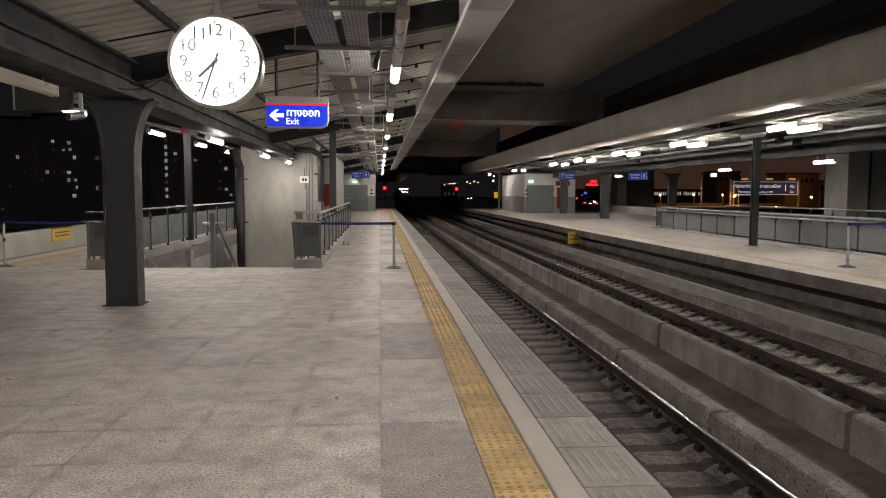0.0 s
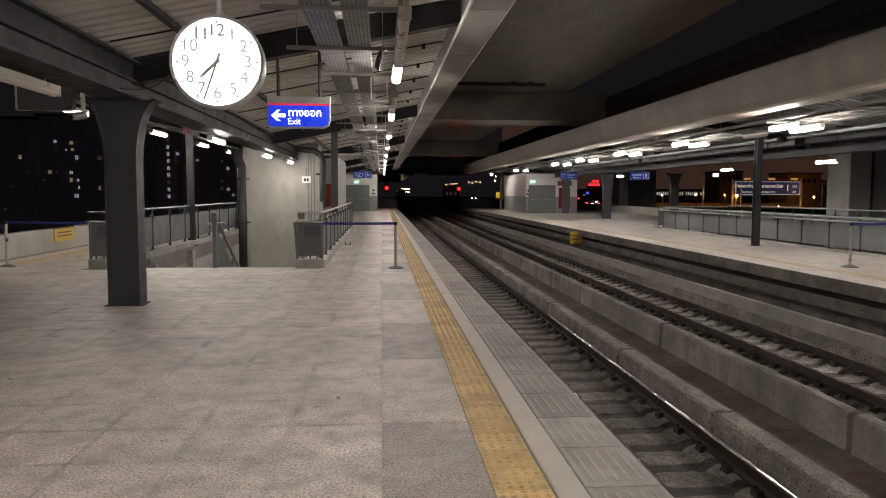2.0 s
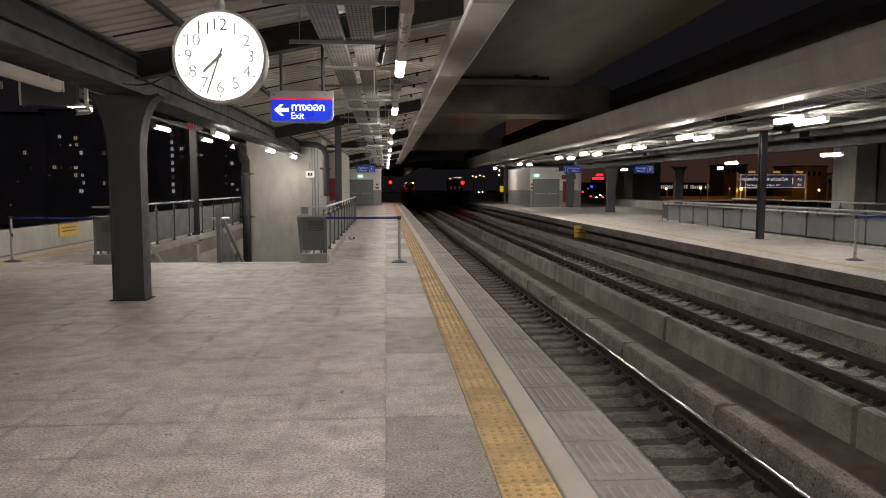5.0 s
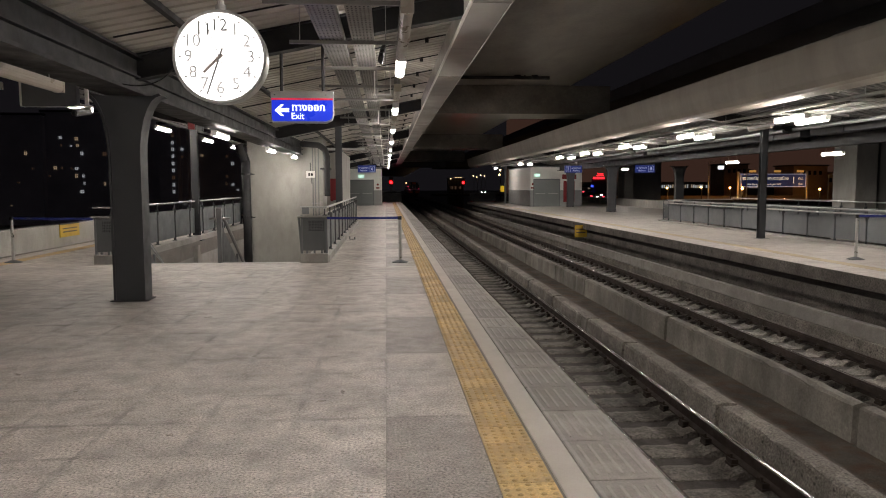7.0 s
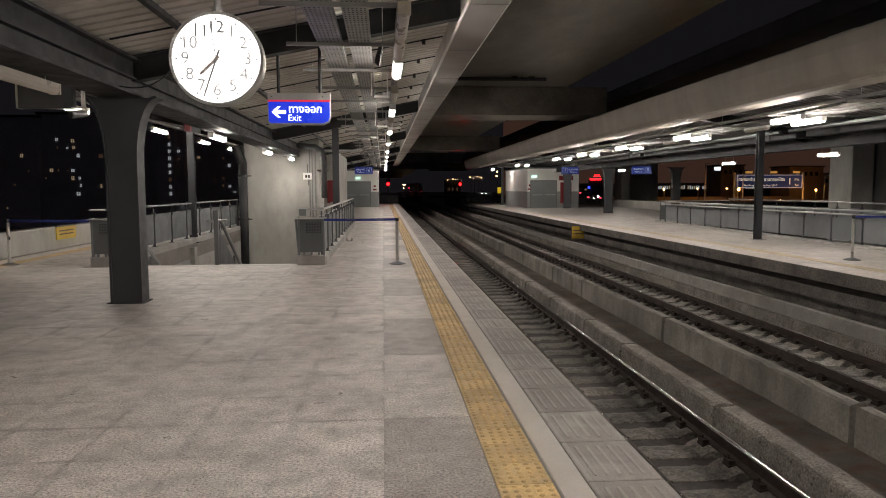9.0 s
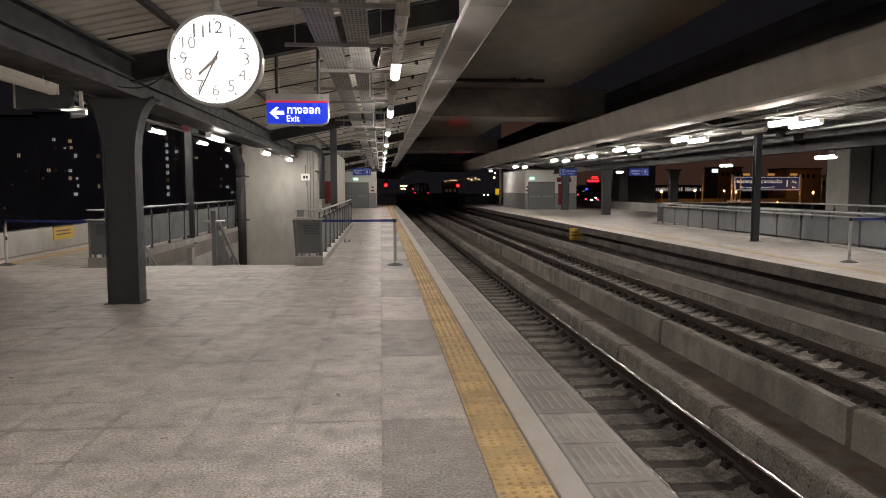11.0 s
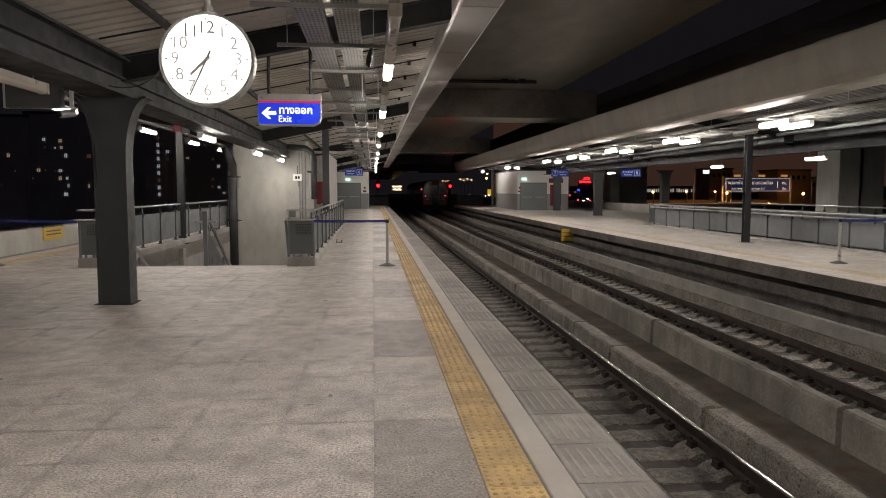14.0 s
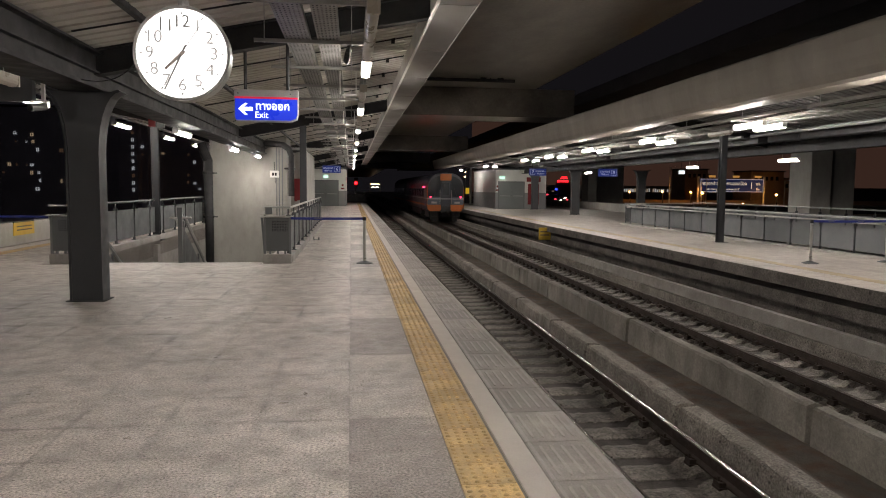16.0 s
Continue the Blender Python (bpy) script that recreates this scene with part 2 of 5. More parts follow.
def prism(bm, outline, axis, a, b):
    """A closed outline of (u, v) pulled along an axis from a to b. For y the outline is (x, z), for x (y, z), for z (x, y)."""
    def at(u, v, w):
        return {"y": (u, w, v), "x": (w, u, v), "z": (u, v, w)}[axis]
    lo = [bm.verts.new(at(u, v, a)) for u, v in outline]
    hi = [bm.verts.new(at(u, v, b)) for u, v in outline]
    bm.faces.new(lo)
    bm.faces.new(hi[::-1])
    k = len(lo)
    for i in range(k):
        bm.faces.new((lo[i], hi[i], hi[(i + 1) % k], lo[(i + 1) % k]))
    bmesh.ops.recalc_face_normals(bm, faces=bm.faces[:])
    return bm


def B(*a, **k):
    return box(bmesh.new(), *a, **k)


def R(*a, **k):
    return rod(bmesh.new(), *a, **k)


def mesh_of(name, bm, mat, smooth=False):
    me = bpy.data.meshes.new(name)
    bm.to_mesh(me)
    bm.free()
    me.materials.append(mat)
    if smooth:
        for p in me.polygons:
            p.use_smooth = True
    return me


def part(name, bm, mat, parent=None, label="", smooth=False):
    ob = new(name, mesh_of(name, bm, mat, smooth))
    if parent is not None:
        ob.parent = parent
    if label:
        ob["label"] = label
    return ob


def thing(name, label, category, group="", kind="", at=(0, 0, 0)):
    ob = new(name)
    ob.location = at
    return tagged(ob, label, category, group, kind)


def structure(name, bm, mat, label, category):
    return tagged(part(name, bm, mat), label, category, kind="structure")


def repeat(name, me, parent, places):
    """Alike pieces on one mesh."""
    for p in places:
        ob = new(name, me)
        ob.parent = parent
        ob.location = p


def words(name, text, size, mat, parent, m, align="CENTER", wide=1.0, bold=0.0):
    """Lettering as a thin mesh. It lies in the xz plane of m and faces -y."""
    cu = bpy.data.curves.new(name, "FONT")
    cu.body, cu.size, cu.align_x, cu.align_y, cu.extrude = text, size, align, "CENTER", 0.002
    cu.resolution_u, cu.offset = 3, bold
    tmp = new("lettering_tmp", cu)
    bpy.context.view_layer.update()
    me = bpy.data.meshes.new_from_object(tmp.evaluated_get(bpy.context.evaluated_depsgraph_get()))
    bpy.data.objects.remove(tmp)
    me.transform(m @ pose(0, 0, 0, 90) @ Matrix.Diagonal((wide, 1, 1, 1)))
    me.materials.clear()
    me.materials.append(mat)
    ob = new(name, me)
    ob.parent = parent
    return ob


# ---- ground and track bed ----
Y0, Y1 = -14.0, 74.0          # platforms from behind the camera to their far ends
FARY = 320.0
structure("ground", B(-900, 900, -60, 1500, -7.2, -7.0), ASPHALT, "dark asphalt ground below the elevated station", "ground")
structure("track_bed", B(1.15, 9.4, Y0, FARY, -2.2, -1.36), BED, "dirty dark concrete track bed between the platforms", "track bed")

# rails: foot, web and head, the head polished
def rail(x, label):
    r = thing("rail", label, "rail", "running rails", at=(x, 0, 0))
    prof = [(-0.07, -1.26), (0.07, -1.26), (0.07, -1.245), (0.012, -1.225), (0.012, -1.145), (0.034, -1.135), (0.034, -1.104), (-0.034, -1.104), (-0.034, -1.135), (-0.012, -1.145), (-0.012, -1.225), (-0.07, -1.245)]
    part("rail_body", prism(bmesh.new(), prof, "y", Y0, FARY), RAIL, r)
    part("rail_head", B(-0.013, 0.013, Y0, FARY, -1.104, -1.1), RAILTOP, r, "bright worn running surface")


for x in (2.55, 3.62, 6.52, 7.55):
    rail(x, "rusty brown steel rail with a polished head")


# sleepers: concrete, a dip in the middle and raised seats
def sleeper_mesh(x0, x1, seats, seed):
    rng = random.Random(seed)
    bm = bmesh.new()

    def top(x):
        return max([-1.335] + [-1.27 - max(0.0, abs(x - s) - 0.12) * 0.7 for s in seats])
    n = 26
    rows = []
    for k in range(n + 1):
        x = x0 + (x1 - x0) * k / n
        z = top(x)
        row = []
        for y, dz in ((-0.225, -0.07), (-0.215, -0.012), (-0.13, 0.0), (0.1, -0.004), (0.24, -0.03), (0.255, -0.07)):
            row.append(bm.verts.new((x, y + rng.uniform(-0.007, 0.007), (z if dz > -0.05 else -1.36) + dz + rng.uniform(-0.005, 0.005))))
        rows.append(row)
    for a, c in zip(rows, rows[1:]):
        for m in range(5):
            bm.faces.new((a[m], c[m], c[m + 1], a[m + 1]))
    bm.faces.new(rows[0][::-1])
    bm.faces.new(rows[-1])
    bmesh.ops.recalc_face_normals(bm, faces=bm.faces[:])
    return mesh_of("sleeper", bm, SLEEPERCON)


def clip_mesh():
    bm = bmesh.new()
    box(bm, -0.14, 0.14, -0.07, 0.07, -1.295, -1.262)
    for s in (-1, 1):
        box(bm, s * 0.1 - 0.035, s * 0.1 + 0.035, -0.06, 0.06, -1.27, -1.215)
        rod(bm, (s * 0.13, 0.05, -1.2), (s * 0.07, -0.05, -1.225), 0.014, 6)
        rod(bm, (s * 0.11, 0.0, -1.27), (s * 0.11, 0.0, -1.17), 0.014, 6)
    return mesh_of("rail_clip", bm, RAIL)


clipm = clip_mesh()
SLEEPER0 = 3.92
for xs, n in (((2.55, 3.62), 76), ((6.52, 7.55), 76)):
    sms = [sleeper_mesh(xs[0] - 0.5, xs[1] + 0.28, xs, k) for k in range(4)]
    for i in range(n):
        y = SLEEPER0 + i * 0.605
        sl = tagged(new("sleeper", sms[(i * 7 + i // 3) % 4]), "grimy grey concrete sleeper under the rails", "sleeper", "sleepers")
        sl.location = (0, y, 0)
        for x in xs:
            c = new("rail_clip", clipm)
            c.parent = sl
            c.location = (x, 0, 0)
    bm = bmesh.new()
    for i in range(n, 460):
        y = SLEEPER0 + i * 0.605
        box(bm, xs[0] - 0.5, xs[1] + 0.28, y - 0.12, y + 0.12, -1.4, -1.29)
    tagged(part("far_sleepers", bm, SLEEPERCON), "rows of grimy concrete sleepers far down the line", "sleepers", kind="stuff")

# low walls between the tracks, in cast lengths with open joints
def wall_blocks(label, x0, x1, z0, z1, start, steps, gap, n, slant, group, paint):
    """Cast lengths with worn, slightly uneven arrises."""
    mes = {}
    for seed, step in itertools.product(range(3), sorted(set(steps))):
        rng = random.Random(seed + 40)
        bm = bmesh.new()
        c = 0.03
        prof = [(x0 - slant, z0), (x0, z1 - c), (x0 + c, z1), ((x0 + x1) / 2, z1 + 0.004), (x1 - c, z1), (x1, z1 - c), (x1 + slant, z0)]
        m = max(6, round(step / 0.22))
        rows = []
        for k in range(m + 1):
            y = gap / 2 + (step - gap) * k / m
            chip = 0.03 if rng.random() < 0.16 else 0.0
            rows.append([bm.verts.new((u + rng.uniform(-0.006, 0.006) + (chip if q == 1 else 0), y, v_ + rng.uniform(-0.008, 0.006) - (chip if q in (1, 2) else 0))) for q, (u, v_) in enumerate(prof)])
        for a, d in zip(rows, rows[1:]):
            for q in range(len(prof) - 1):
                bm.faces.new((a[q], a[q + 1], d[q + 1], d[q]))
        bm.faces.new(rows[0])
        bm.faces.new(rows[-1][::-1])
        bmesh.ops.recalc_face_normals(bm, faces=bm.faces[:])
        mes[seed, step] = mesh_of("trackside_wall_block", bm, paint)
    y = start
    for i in range(n):
        o = tagged(new("trackside_wall_block", mes[(i * 2 + i // 4) % 3, steps[i % len(steps)]]), label, "concrete wall", group)
        o.location = (0, y, 0)
        y += steps[i % len(steps)]


wall_blocks("weathered low concrete kerb block beside the rail", 3.88, 4.15, -1.37, -1.0, 8.03 - 11.4, (3.4, 2.2, 2.9, 2.9), 0.1, 30, 0.03, "inner kerb blocks", KERBCON)
wall_blocks("grey cast concrete wall block between the tracks", 4.92, 5.11, -1.37, -0.74, 7.07 - 17.2, (5.2, 5.3, 3.1, 3.6), 0.1, 24, 0.02, "dividing wall blocks", DIVCON)
structure("drain_floor", B(4.16, 4.93, Y0, FARY, -1.36, -1.17), RUST, "brown silted drain between the low walls", "drain")
structure("rail_plinth", B(5.2, 5.95, Y0, FARY, -1.36, -1.3), TRACKCON, "grimy concrete ledge beside the rails", "ledge")
for xa, xb, za, zb, nm, lb in ((7.82, 7.93, -1.36, -0.985, "kerb_wall", "low concrete kerb beside the far rails"), (7.934, 8.08, -1.36, -0.74, "track_wall", "pale concrete wall beside the far rails"),):
    structure(nm, B(xa, xb, Y0, FARY, za, zb, bevel=0.01), TROUGH if nm == "track_wall" else KERBCON, lb, "kerb")

# ---- platform A (with the stair) and platform B ----
SX0, SX1, SY0, SY1 = -5.45, -1.78, 15.0, 28.6
EX, WX = 1.489, -8.75
bm = bmesh.new()
for a in ((WX, EX, Y0, SY0), (WX, SX0, SY0, SY1), (SX1, EX, SY0, SY1), (WX, EX, SY1, Y1)):
    box(bm, a[0], a[1], a[2], a[3], -0.42, -0.012)
structure("platform_floor", bm, JOINT, "grey concrete station platform with slab joints", "platform")
bm = bmesh.new()
box(bm, 1.0, 1.15, Y0, Y1, -1.36, -0.42)
structure("platform_wall", bm, TRACKCON, "dark concrete wall under the platform edge", "wall")
BX, BX1 = 8.31, 19.0
SBX0, SBX1, SBY0, SBY1 = 12.3, 15.4, 6.0, 31.2
bm = bmesh.new()
for a in ((BX, SBX0, Y0, Y1), (SBX1, BX1, Y0, Y1), (SBX0, SBX1, Y0, SBY0), (SBX0, SBX1, SBY1, Y1)):
    box(bm, a[0], a[1], a[2], a[3], -0.25, 0.0)
structure("far_platform_floor", bm, FARSLAB, "grey concrete platform across the tracks", "platform")
structure("far_platform_edge", B(8.29, 8.306, Y0, Y1, -0.25, -0.006), TRACKCON, "grimy concrete edge face of the far platform", "platform edge")
structure("far_platform_beam", B(8.74, 9.41, Y0, Y1, -0.70, -0.467), TRACKCON, "concrete beam under the far platform", "beam")
structure("far_platform_wall", B(9.4, 9.6, Y0, Y1, -2.2, -0.254), TRACKCON, "dark concrete wall under the far platform", "wall")

# ---- canopy of platform A: butterfly roof, low over the columns ----
RX = -3.45


def roof_z(x):
    return 3.26 + 0.205 * abs(x - RX)


def roof_sheet(name, x0, x1, ya, yb, f, step=0.25, mat=None):
    """Ribbed sheet, ribs across the platform."""
    bm = bmesh.new()
    prof = []
    y = ya
    while y < yb:
        prof += [(y, 0.0), (y + step * 0.62, 0.0), (y + step * 0.7, 0.035), (y + step * 0.92, 0.035)]
        y += step
    vs = [[bm.verts.new((x, yy, f(x) + h)) for yy, h in prof] for x in (x0, x1)]
    for i in range(len(prof) - 1):
        bm.faces.new((vs[0][i], vs[0][i + 1], vs[1][i + 1], vs[1][i]))
    ob = part(name, bm, mat or ROOF)
    so = ob.modifiers.new("thickness", "SOLIDIFY")
    so.thickness, so.offset = 0.01, 1
    return ob


tagged(roof_sheet("roof_sheet", RX, 1.2, Y0, Y1, roof_z), "cream ribbed metal canopy roof sheet", "roof", kind="structure")
tagged(roof_sheet("roof_sheet", -8.6, RX, Y0, Y1, roof_z), "cream ribbed metal canopy roof sheet", "roof", kind="structure")

# gutter along the platform edge
bm = bmesh.new()
prism(bm, [(1.08, 3.8), (1.56, 3.8), (1.62, 3.86), (1.62, 4.35), (1.58, 4.35), (1.54, 3.9), (1.12, 3.86), (1.12, 4.25), (1.08, 4.25)], "y", Y0, Y1)
g = structure("gutter", bm, GUTTER, "grey sheet metal gutter along the canopy edge", "gutter")
part("drip_edge", B(1.055, 1.08, Y0, Y1, 3.785, 3.84), WHITE, g)
for i in range(30):
    part("gutter_seam", B(1.07, 1.57, -0.004 + i * 3.0 - 12, 0.004 + i * 3.0 - 12, 3.793, 3.805), GUTTER, g)
bm = bmesh.new()
prism(bm, [(-8.7, 4.2), (-8.6, 4.2), (-8.6, 4.5), (-8.7, 4.5)], "y", Y0, Y1)
structure("rear_gutter", bm, GUTTER, "grey metal gutter at the rear canopy edge", "gutter")


# rafters: steel I beams that rise from the column line to both edges
def i_beam_x(bm, y, xa, za, xb, zb, h, w):
    for lo, hi, half in ((0, 0.02, w / 2), (0.02, h - 0.02, 0.01), (h - 0.02, h, w / 2)):
        vs = []
        for x, z in ((xa, za), (xb, zb)):
            vs.append([bm.verts.new((x, y + sy, z + zz)) for sy, zz in ((-half, lo), (half, lo), (half, hi), (-half, hi))])
        a, b = vs
        for i in range(4):
            bm.faces.new((a[i], a[(i + 1) % 4], b[(i + 1) % 4], b[i]))
        bm.faces.new(a)
        bm.faces.new(b[::-1])
    bmesh.ops.recalc_face_normals(bm, faces=bm.faces[:])


for y in (-2.0, 10.0, 22.0, 34.0, 46.0, 58.0, 70.0):
    bm = bmesh.new()
    i_beam_x(bm, y, RX, roof_z(RX) - 0.34, 1.08, roof_z(1.08) - 0.34, 0.33, 0.2)
    i_beam_x(bm, y, RX, roof_z(RX) - 0.34, -8.6, roof_z(-8.6) - 0.34, 0.33, 0.2)
    tagged(part("rafter", bm, STEEL), "dark grey steel canopy rafter", "rafter", "canopy rafters", "structure")
# purlins along the roof
for x in (-7.4, -6.2, -2.3):
    z = roof_z(x) - 0.125
    bm = bmesh.new()
    prism(bm, [(x - 0.035, z), (x + 0.035, z), (x + 0.035, z + 0.012), (x - 0.023, z + 0.012), (x - 0.023, z + 0.12), (x - 0.035, z + 0.12)], "y", Y0, Y1)
    tagged(part("purlin", bm, STEEL), "dark steel purlin under the roof sheet", "purlin", "purlins", "structure")
for k in range(26):
    y = 5.1 + 1.9 * k
    tie = thing("roof_tie", "thin dark fixing bar across the roof sheet", "roof bar", "roof bars", "structure")
    part("bar", R((RX + 0.3, y, roof_z(RX + 0.3) - 0.02), (1.06, y, roof_z(1.06) - 0.02), 0.012, 6), STEEL, tie)
    part("clamp", B(0.7, 0.76, y - 0.03, y + 0.03, roof_z(0.73) - 0.09, roof_z(0.73)), STEEL, tie)
# main girder over the columns
gd = thing("girder", "dark steel box girder along the column line", "girder", kind="structure")
part("bottom_flange", B(RX - 0.26, RX + 0.26, Y0, Y1, 2.78, 2.82), STEEL, gd)
part("web_box", B(RX - 0.2, RX + 0.2, Y0, Y1, 2.82, 3.22), STEEL, gd)
part("ledge", B(RX + 0.2, RX + 0.27, Y0, Y1, 2.98, 3.0), STEEL, gd)
part("top_flange", B(RX - 0.3, RX + 0.3, Y0, Y1, 3.22, 3.25), STEEL, gd)


# columns with a flared head
def column(x, y, w=0.49, d=0.3, z_flare=1.95, z_top=2.78, group="canopy columns", spread=0.3, paint=None):
    paint = paint or STEEL
    c = thing("steel_column", "dark grey steel column with a flared curved head", "column", group, "structure", (x, y, 0))
    bm = bmesh.new()
    h = w / 2
    prof = [(-h, 0.0), (h, 0.0), (h, z_flare)]
    n = 7
    for i in range(1, n + 1):
        a = i / n * math.pi / 2
        prof.append((h + spread * (1 - math.cos(a)), z_flare + (z_top - z_flare) * math.sin(a)))
    prof += [(-u, v) for u, v in reversed(prof[2:])]
    prism(bm, prof, "y", -0.012, 0.012)
    part("web", bm, paint, c)
    for s in (-1, 1):
        bm = bmesh.new()
        fl = [(h, 0.0), (h, z_flare)] + [(h + spread * (1 - math.cos(i / n * math.pi / 2)), z_flare + (z_top - z_flare) * math.sin(i / n * math.pi / 2)) for i in range(1, n + 1)]
        inner = [(u - 0.03, v + (0.03 if k > 2 else 0)) for k, (u, v) in enumerate(fl)]
        out = fl + inner[::-1]
        prism(bm, [(s * u, v) for u, v in out], "y", -d / 2, d / 2)
        part("flange", bm, paint, c)
    # front and rear cover plates
    for yy in (-d / 2 + 0.02, d / 2 - 0.03):
        bm = bmesh.new()
        prism(bm, [(u * 0.985, v) for u, v in prof], "y", yy, yy + 0.01)
        part("cover_plate", bm, paint, c)
    part("base_plate", B(-h - 0.04, h + 0.04, -d / 2 - 0.04, d / 2 + 0.04, -0.01, 0.012), STEEL, c)
    return c


for y in (-2.0, 10.27):
    column(-3.505, y, 0.42, paint=POSTGREY)


def post_column(x, y, top, group):
    c = thing("steel_column", "slim dark grey steel column beside the stair", "column", group, "structure", (x, y, 0))
    bm = bmesh.new()
    for a in ((-0.095, 0.095, -0.08, -0.065), (-0.095, 0.095, 0.065, 0.08), (-0.01, 0.01, -0.065, 0.065)):
        box(bm, a[0], a[1], a[2], a[3], -0.02, top)
    part("shaft", bm, POSTGREY, c)
    part("base_plate", B(-0.19, 0.19, -0.19, 0.19, -0.02, 0.005), POSTGREY, c)
    return c


post_column(-5.57, 21.8, roof_z(-5.57) - 0.34, "stair columns")
post_column(-1.40, 22.0, roof_z(-1.40) - 0.34, "stair columns")


# ---- lamps ----
def lamp(x, y, z, lit, rz=0.0, group="platform lamps", length=1.25, up=0.2):
    lab = "lit white fluorescent batten lamp" if lit else "unlit batten lamp with a cream diffuser"
    f = thing("tube_lamp", lab, "lamp", group, at=(x, y, z))
    f.rotation_euler = (0, 0, rz)
    h = length / 2
    part("housing", B(-0.055, 0.055, -h, h, 0.035, 0.09, bevel=0.01), WHITE if lit else TUBEOFF, f)
    bm = bmesh.new()
    rod(bm, (0, -h + 0.02, 0.02), (0, h - 0.02, 0.02), 0.072 if x > 8 else 0.058, 12)
    part("diffuser", bm, (TUBEFAR if x > 8 else TUBE) if lit else TUBEOFF, f, smooth=False)
    for s in (-1, 1):
        part("end_cap", B(-0.06, 0.06, s * h - 0.02, s * h + 0.02, -0.03, 0.09, bevel=0.008), WHITE if lit else TUBEOFF, f)
        part("hanger_rod", R((0, s * h * 0.7, 0.09), (0, s * h * 0.7, up), 0.006, 6), GALV, f)
    return f


for i in range(11):
    lamp(0.21, 9.6 + 5.3 * i, 3.1, True)
for y in (7.13, 8.3, 12.4, 17.6):
    lamp(0.21, y, 3.1, False)
for y in (-1.0, -6.3, 4.3):
    lamp(0.21, y, 3.1, True)
for x, y in ((-5.98, 14.8), (-5.98, 20.2), (-5.98, 25.1), (-5.96, 29.4)):
    lamp(x, y, 3.1, True, group="rear lamps")
for x, y in ((-3.54, 16.1), (-3.5, 22.6), (-3.38, 27.2), (-3.6, 1.2)):
    lamp(x, y, 2.64, True, group="girder lamps", up=0.15)
lamp(-3.62, 7.75, 2.64, False, group="girder lamps", length=1.5, up=0.15)
for y in (3.2, -1.8, -6.8):
    lamp(-5.98, y, 3.1, True, group="rear lamps")
lamp(-5.98, 11.3, 3.1, False, group="rear lamps")
for y in (1.0, 6.0, 11.0, 16.4, 22.3, 28.2, 34.0, 39.0, 50.5, 62.0):
    lamp(9.45, y, 3.1, True, group="far platform lamps")
    if y < 55:
        lamp(10.2, y + 0.4, 3.1, True, group="far platform lamps")
for x, y in ((16.9, 26.4), (17.75, 36.1), (17.1, 50.9)):
    lamp(x, y, 2.75, True, group="far platform rear lamps", up=0.545 + 0.18 * (x - 13.3))
sb = thing("lit_sign_box", "small lit white sign box under the far canopy", "sign", at=(16.9, 35.6, 2.48))
part("box_body", B(-0.17, 0.17, 0.0, 0.09, -0.1, 0.1, bevel=0.008), WHITE, sb)
part("lit_face", B(-0.155, 0.155, -0.006, 0.0, -0.085, 0.085), LETTER, sb)
part("hanger", R((0, 0.045, 0.1), (0, 0.045, 1.44), 0.012, 6), STEEL, sb)
# trunking that carries the lamps
for x, za in ((0.21, 3.3), (-5.98, 3.3), (9.45, 3.3), (10.2, 3.3)):
    bm = bmesh.new()
    prism(bm, [(x - 0.05, za), (x + 0.05, za), (x + 0.05, za + 0.06), (x - 0.05, za + 0.06)], "y", Y0, 64.0)
    tagged(part("lamp_trunking", bm, TRAY), "galvanised trunking above the lamps", "trunking", "lamp trunking")


# ---- cable trays ----
def tray(x0, x1, z):
    t = thing("cable_tray", "perforated galvanised cable tray under the canopy", "cable tray", "cable trays")
    bm = bmesh.new()
    w, h = 0.004, 0.08
    prism(bm, [(x0, z), (x1, z), (x1, z + h), (x1 - w, z + h), (x1 - w, z + w), (x0 + w, z + w), (x0 + w, z + h), (x0, z + h)], "y", Y0, 62)
    part("tray_body", bm, TRAY, t)
    n = 6
    verts, faces = [], []
    y = 4.6
    while y < 22:
        for i in range(n):
            x = x0 + (x1 - x0) * (i + 0.7) / (n + 0.4)
            k = len(verts)
            verts += [(x - 0.009, y - 0.016, z - 0.0015), (x + 0.009, y - 0.016, z - 0.0015), (x + 0.009, y + 0.016, z - 0.0015), (x - 0.009, y + 0.016, z - 0.0015)]
            faces.append((k, k + 3, k + 2, k + 1))
        y += 0.085
    me = bpy.data.meshes.new("perforation")
    me.from_pydata(verts, [], faces)
    me.materials.append(HOLE)
    ob = tagged(new("perforation", me), kind="stuff")
    ob.parent = t


tray(-0.76, -0.47, 3.3)
tray(-0.38, -0.12, 3.3)
for i in range(28):
    y = 7.0 + 1.9 * i - 3.8
    s = thing("tray_support", "galvanised strut on two rods carrying the cable trays", "bracket", "tray supports", at=(0, y, 0))
    part("strut", B(-1.12 if i > 0 else -1.1, 0.18, -0.02, 0.02, 3.255, 3.297), TRAY, s)
    for x in (-1.0, 0.02):
        part("rod", R((x, 0, 3.25), (x, 0, roof_z(x)), 0.006, 6), GALV, s)
for i in range(9):
    y = 11.2 + 5.3 * i
    u = thing("cable_hanger", "white painted U-shaped cable hanger", "bracket", "cable hangers", at=(0, y, 0))
    for x in (-0.15, 0.09):
        part("leg", B(x - 0.009, x + 0.009, -0.012, 0.012, 2.96, 3.3), WHITE, u)
    part("crossbar", B(-0.115, 0.105, -0.03, 0.03, 2.93, 2.96), WHITE, u)

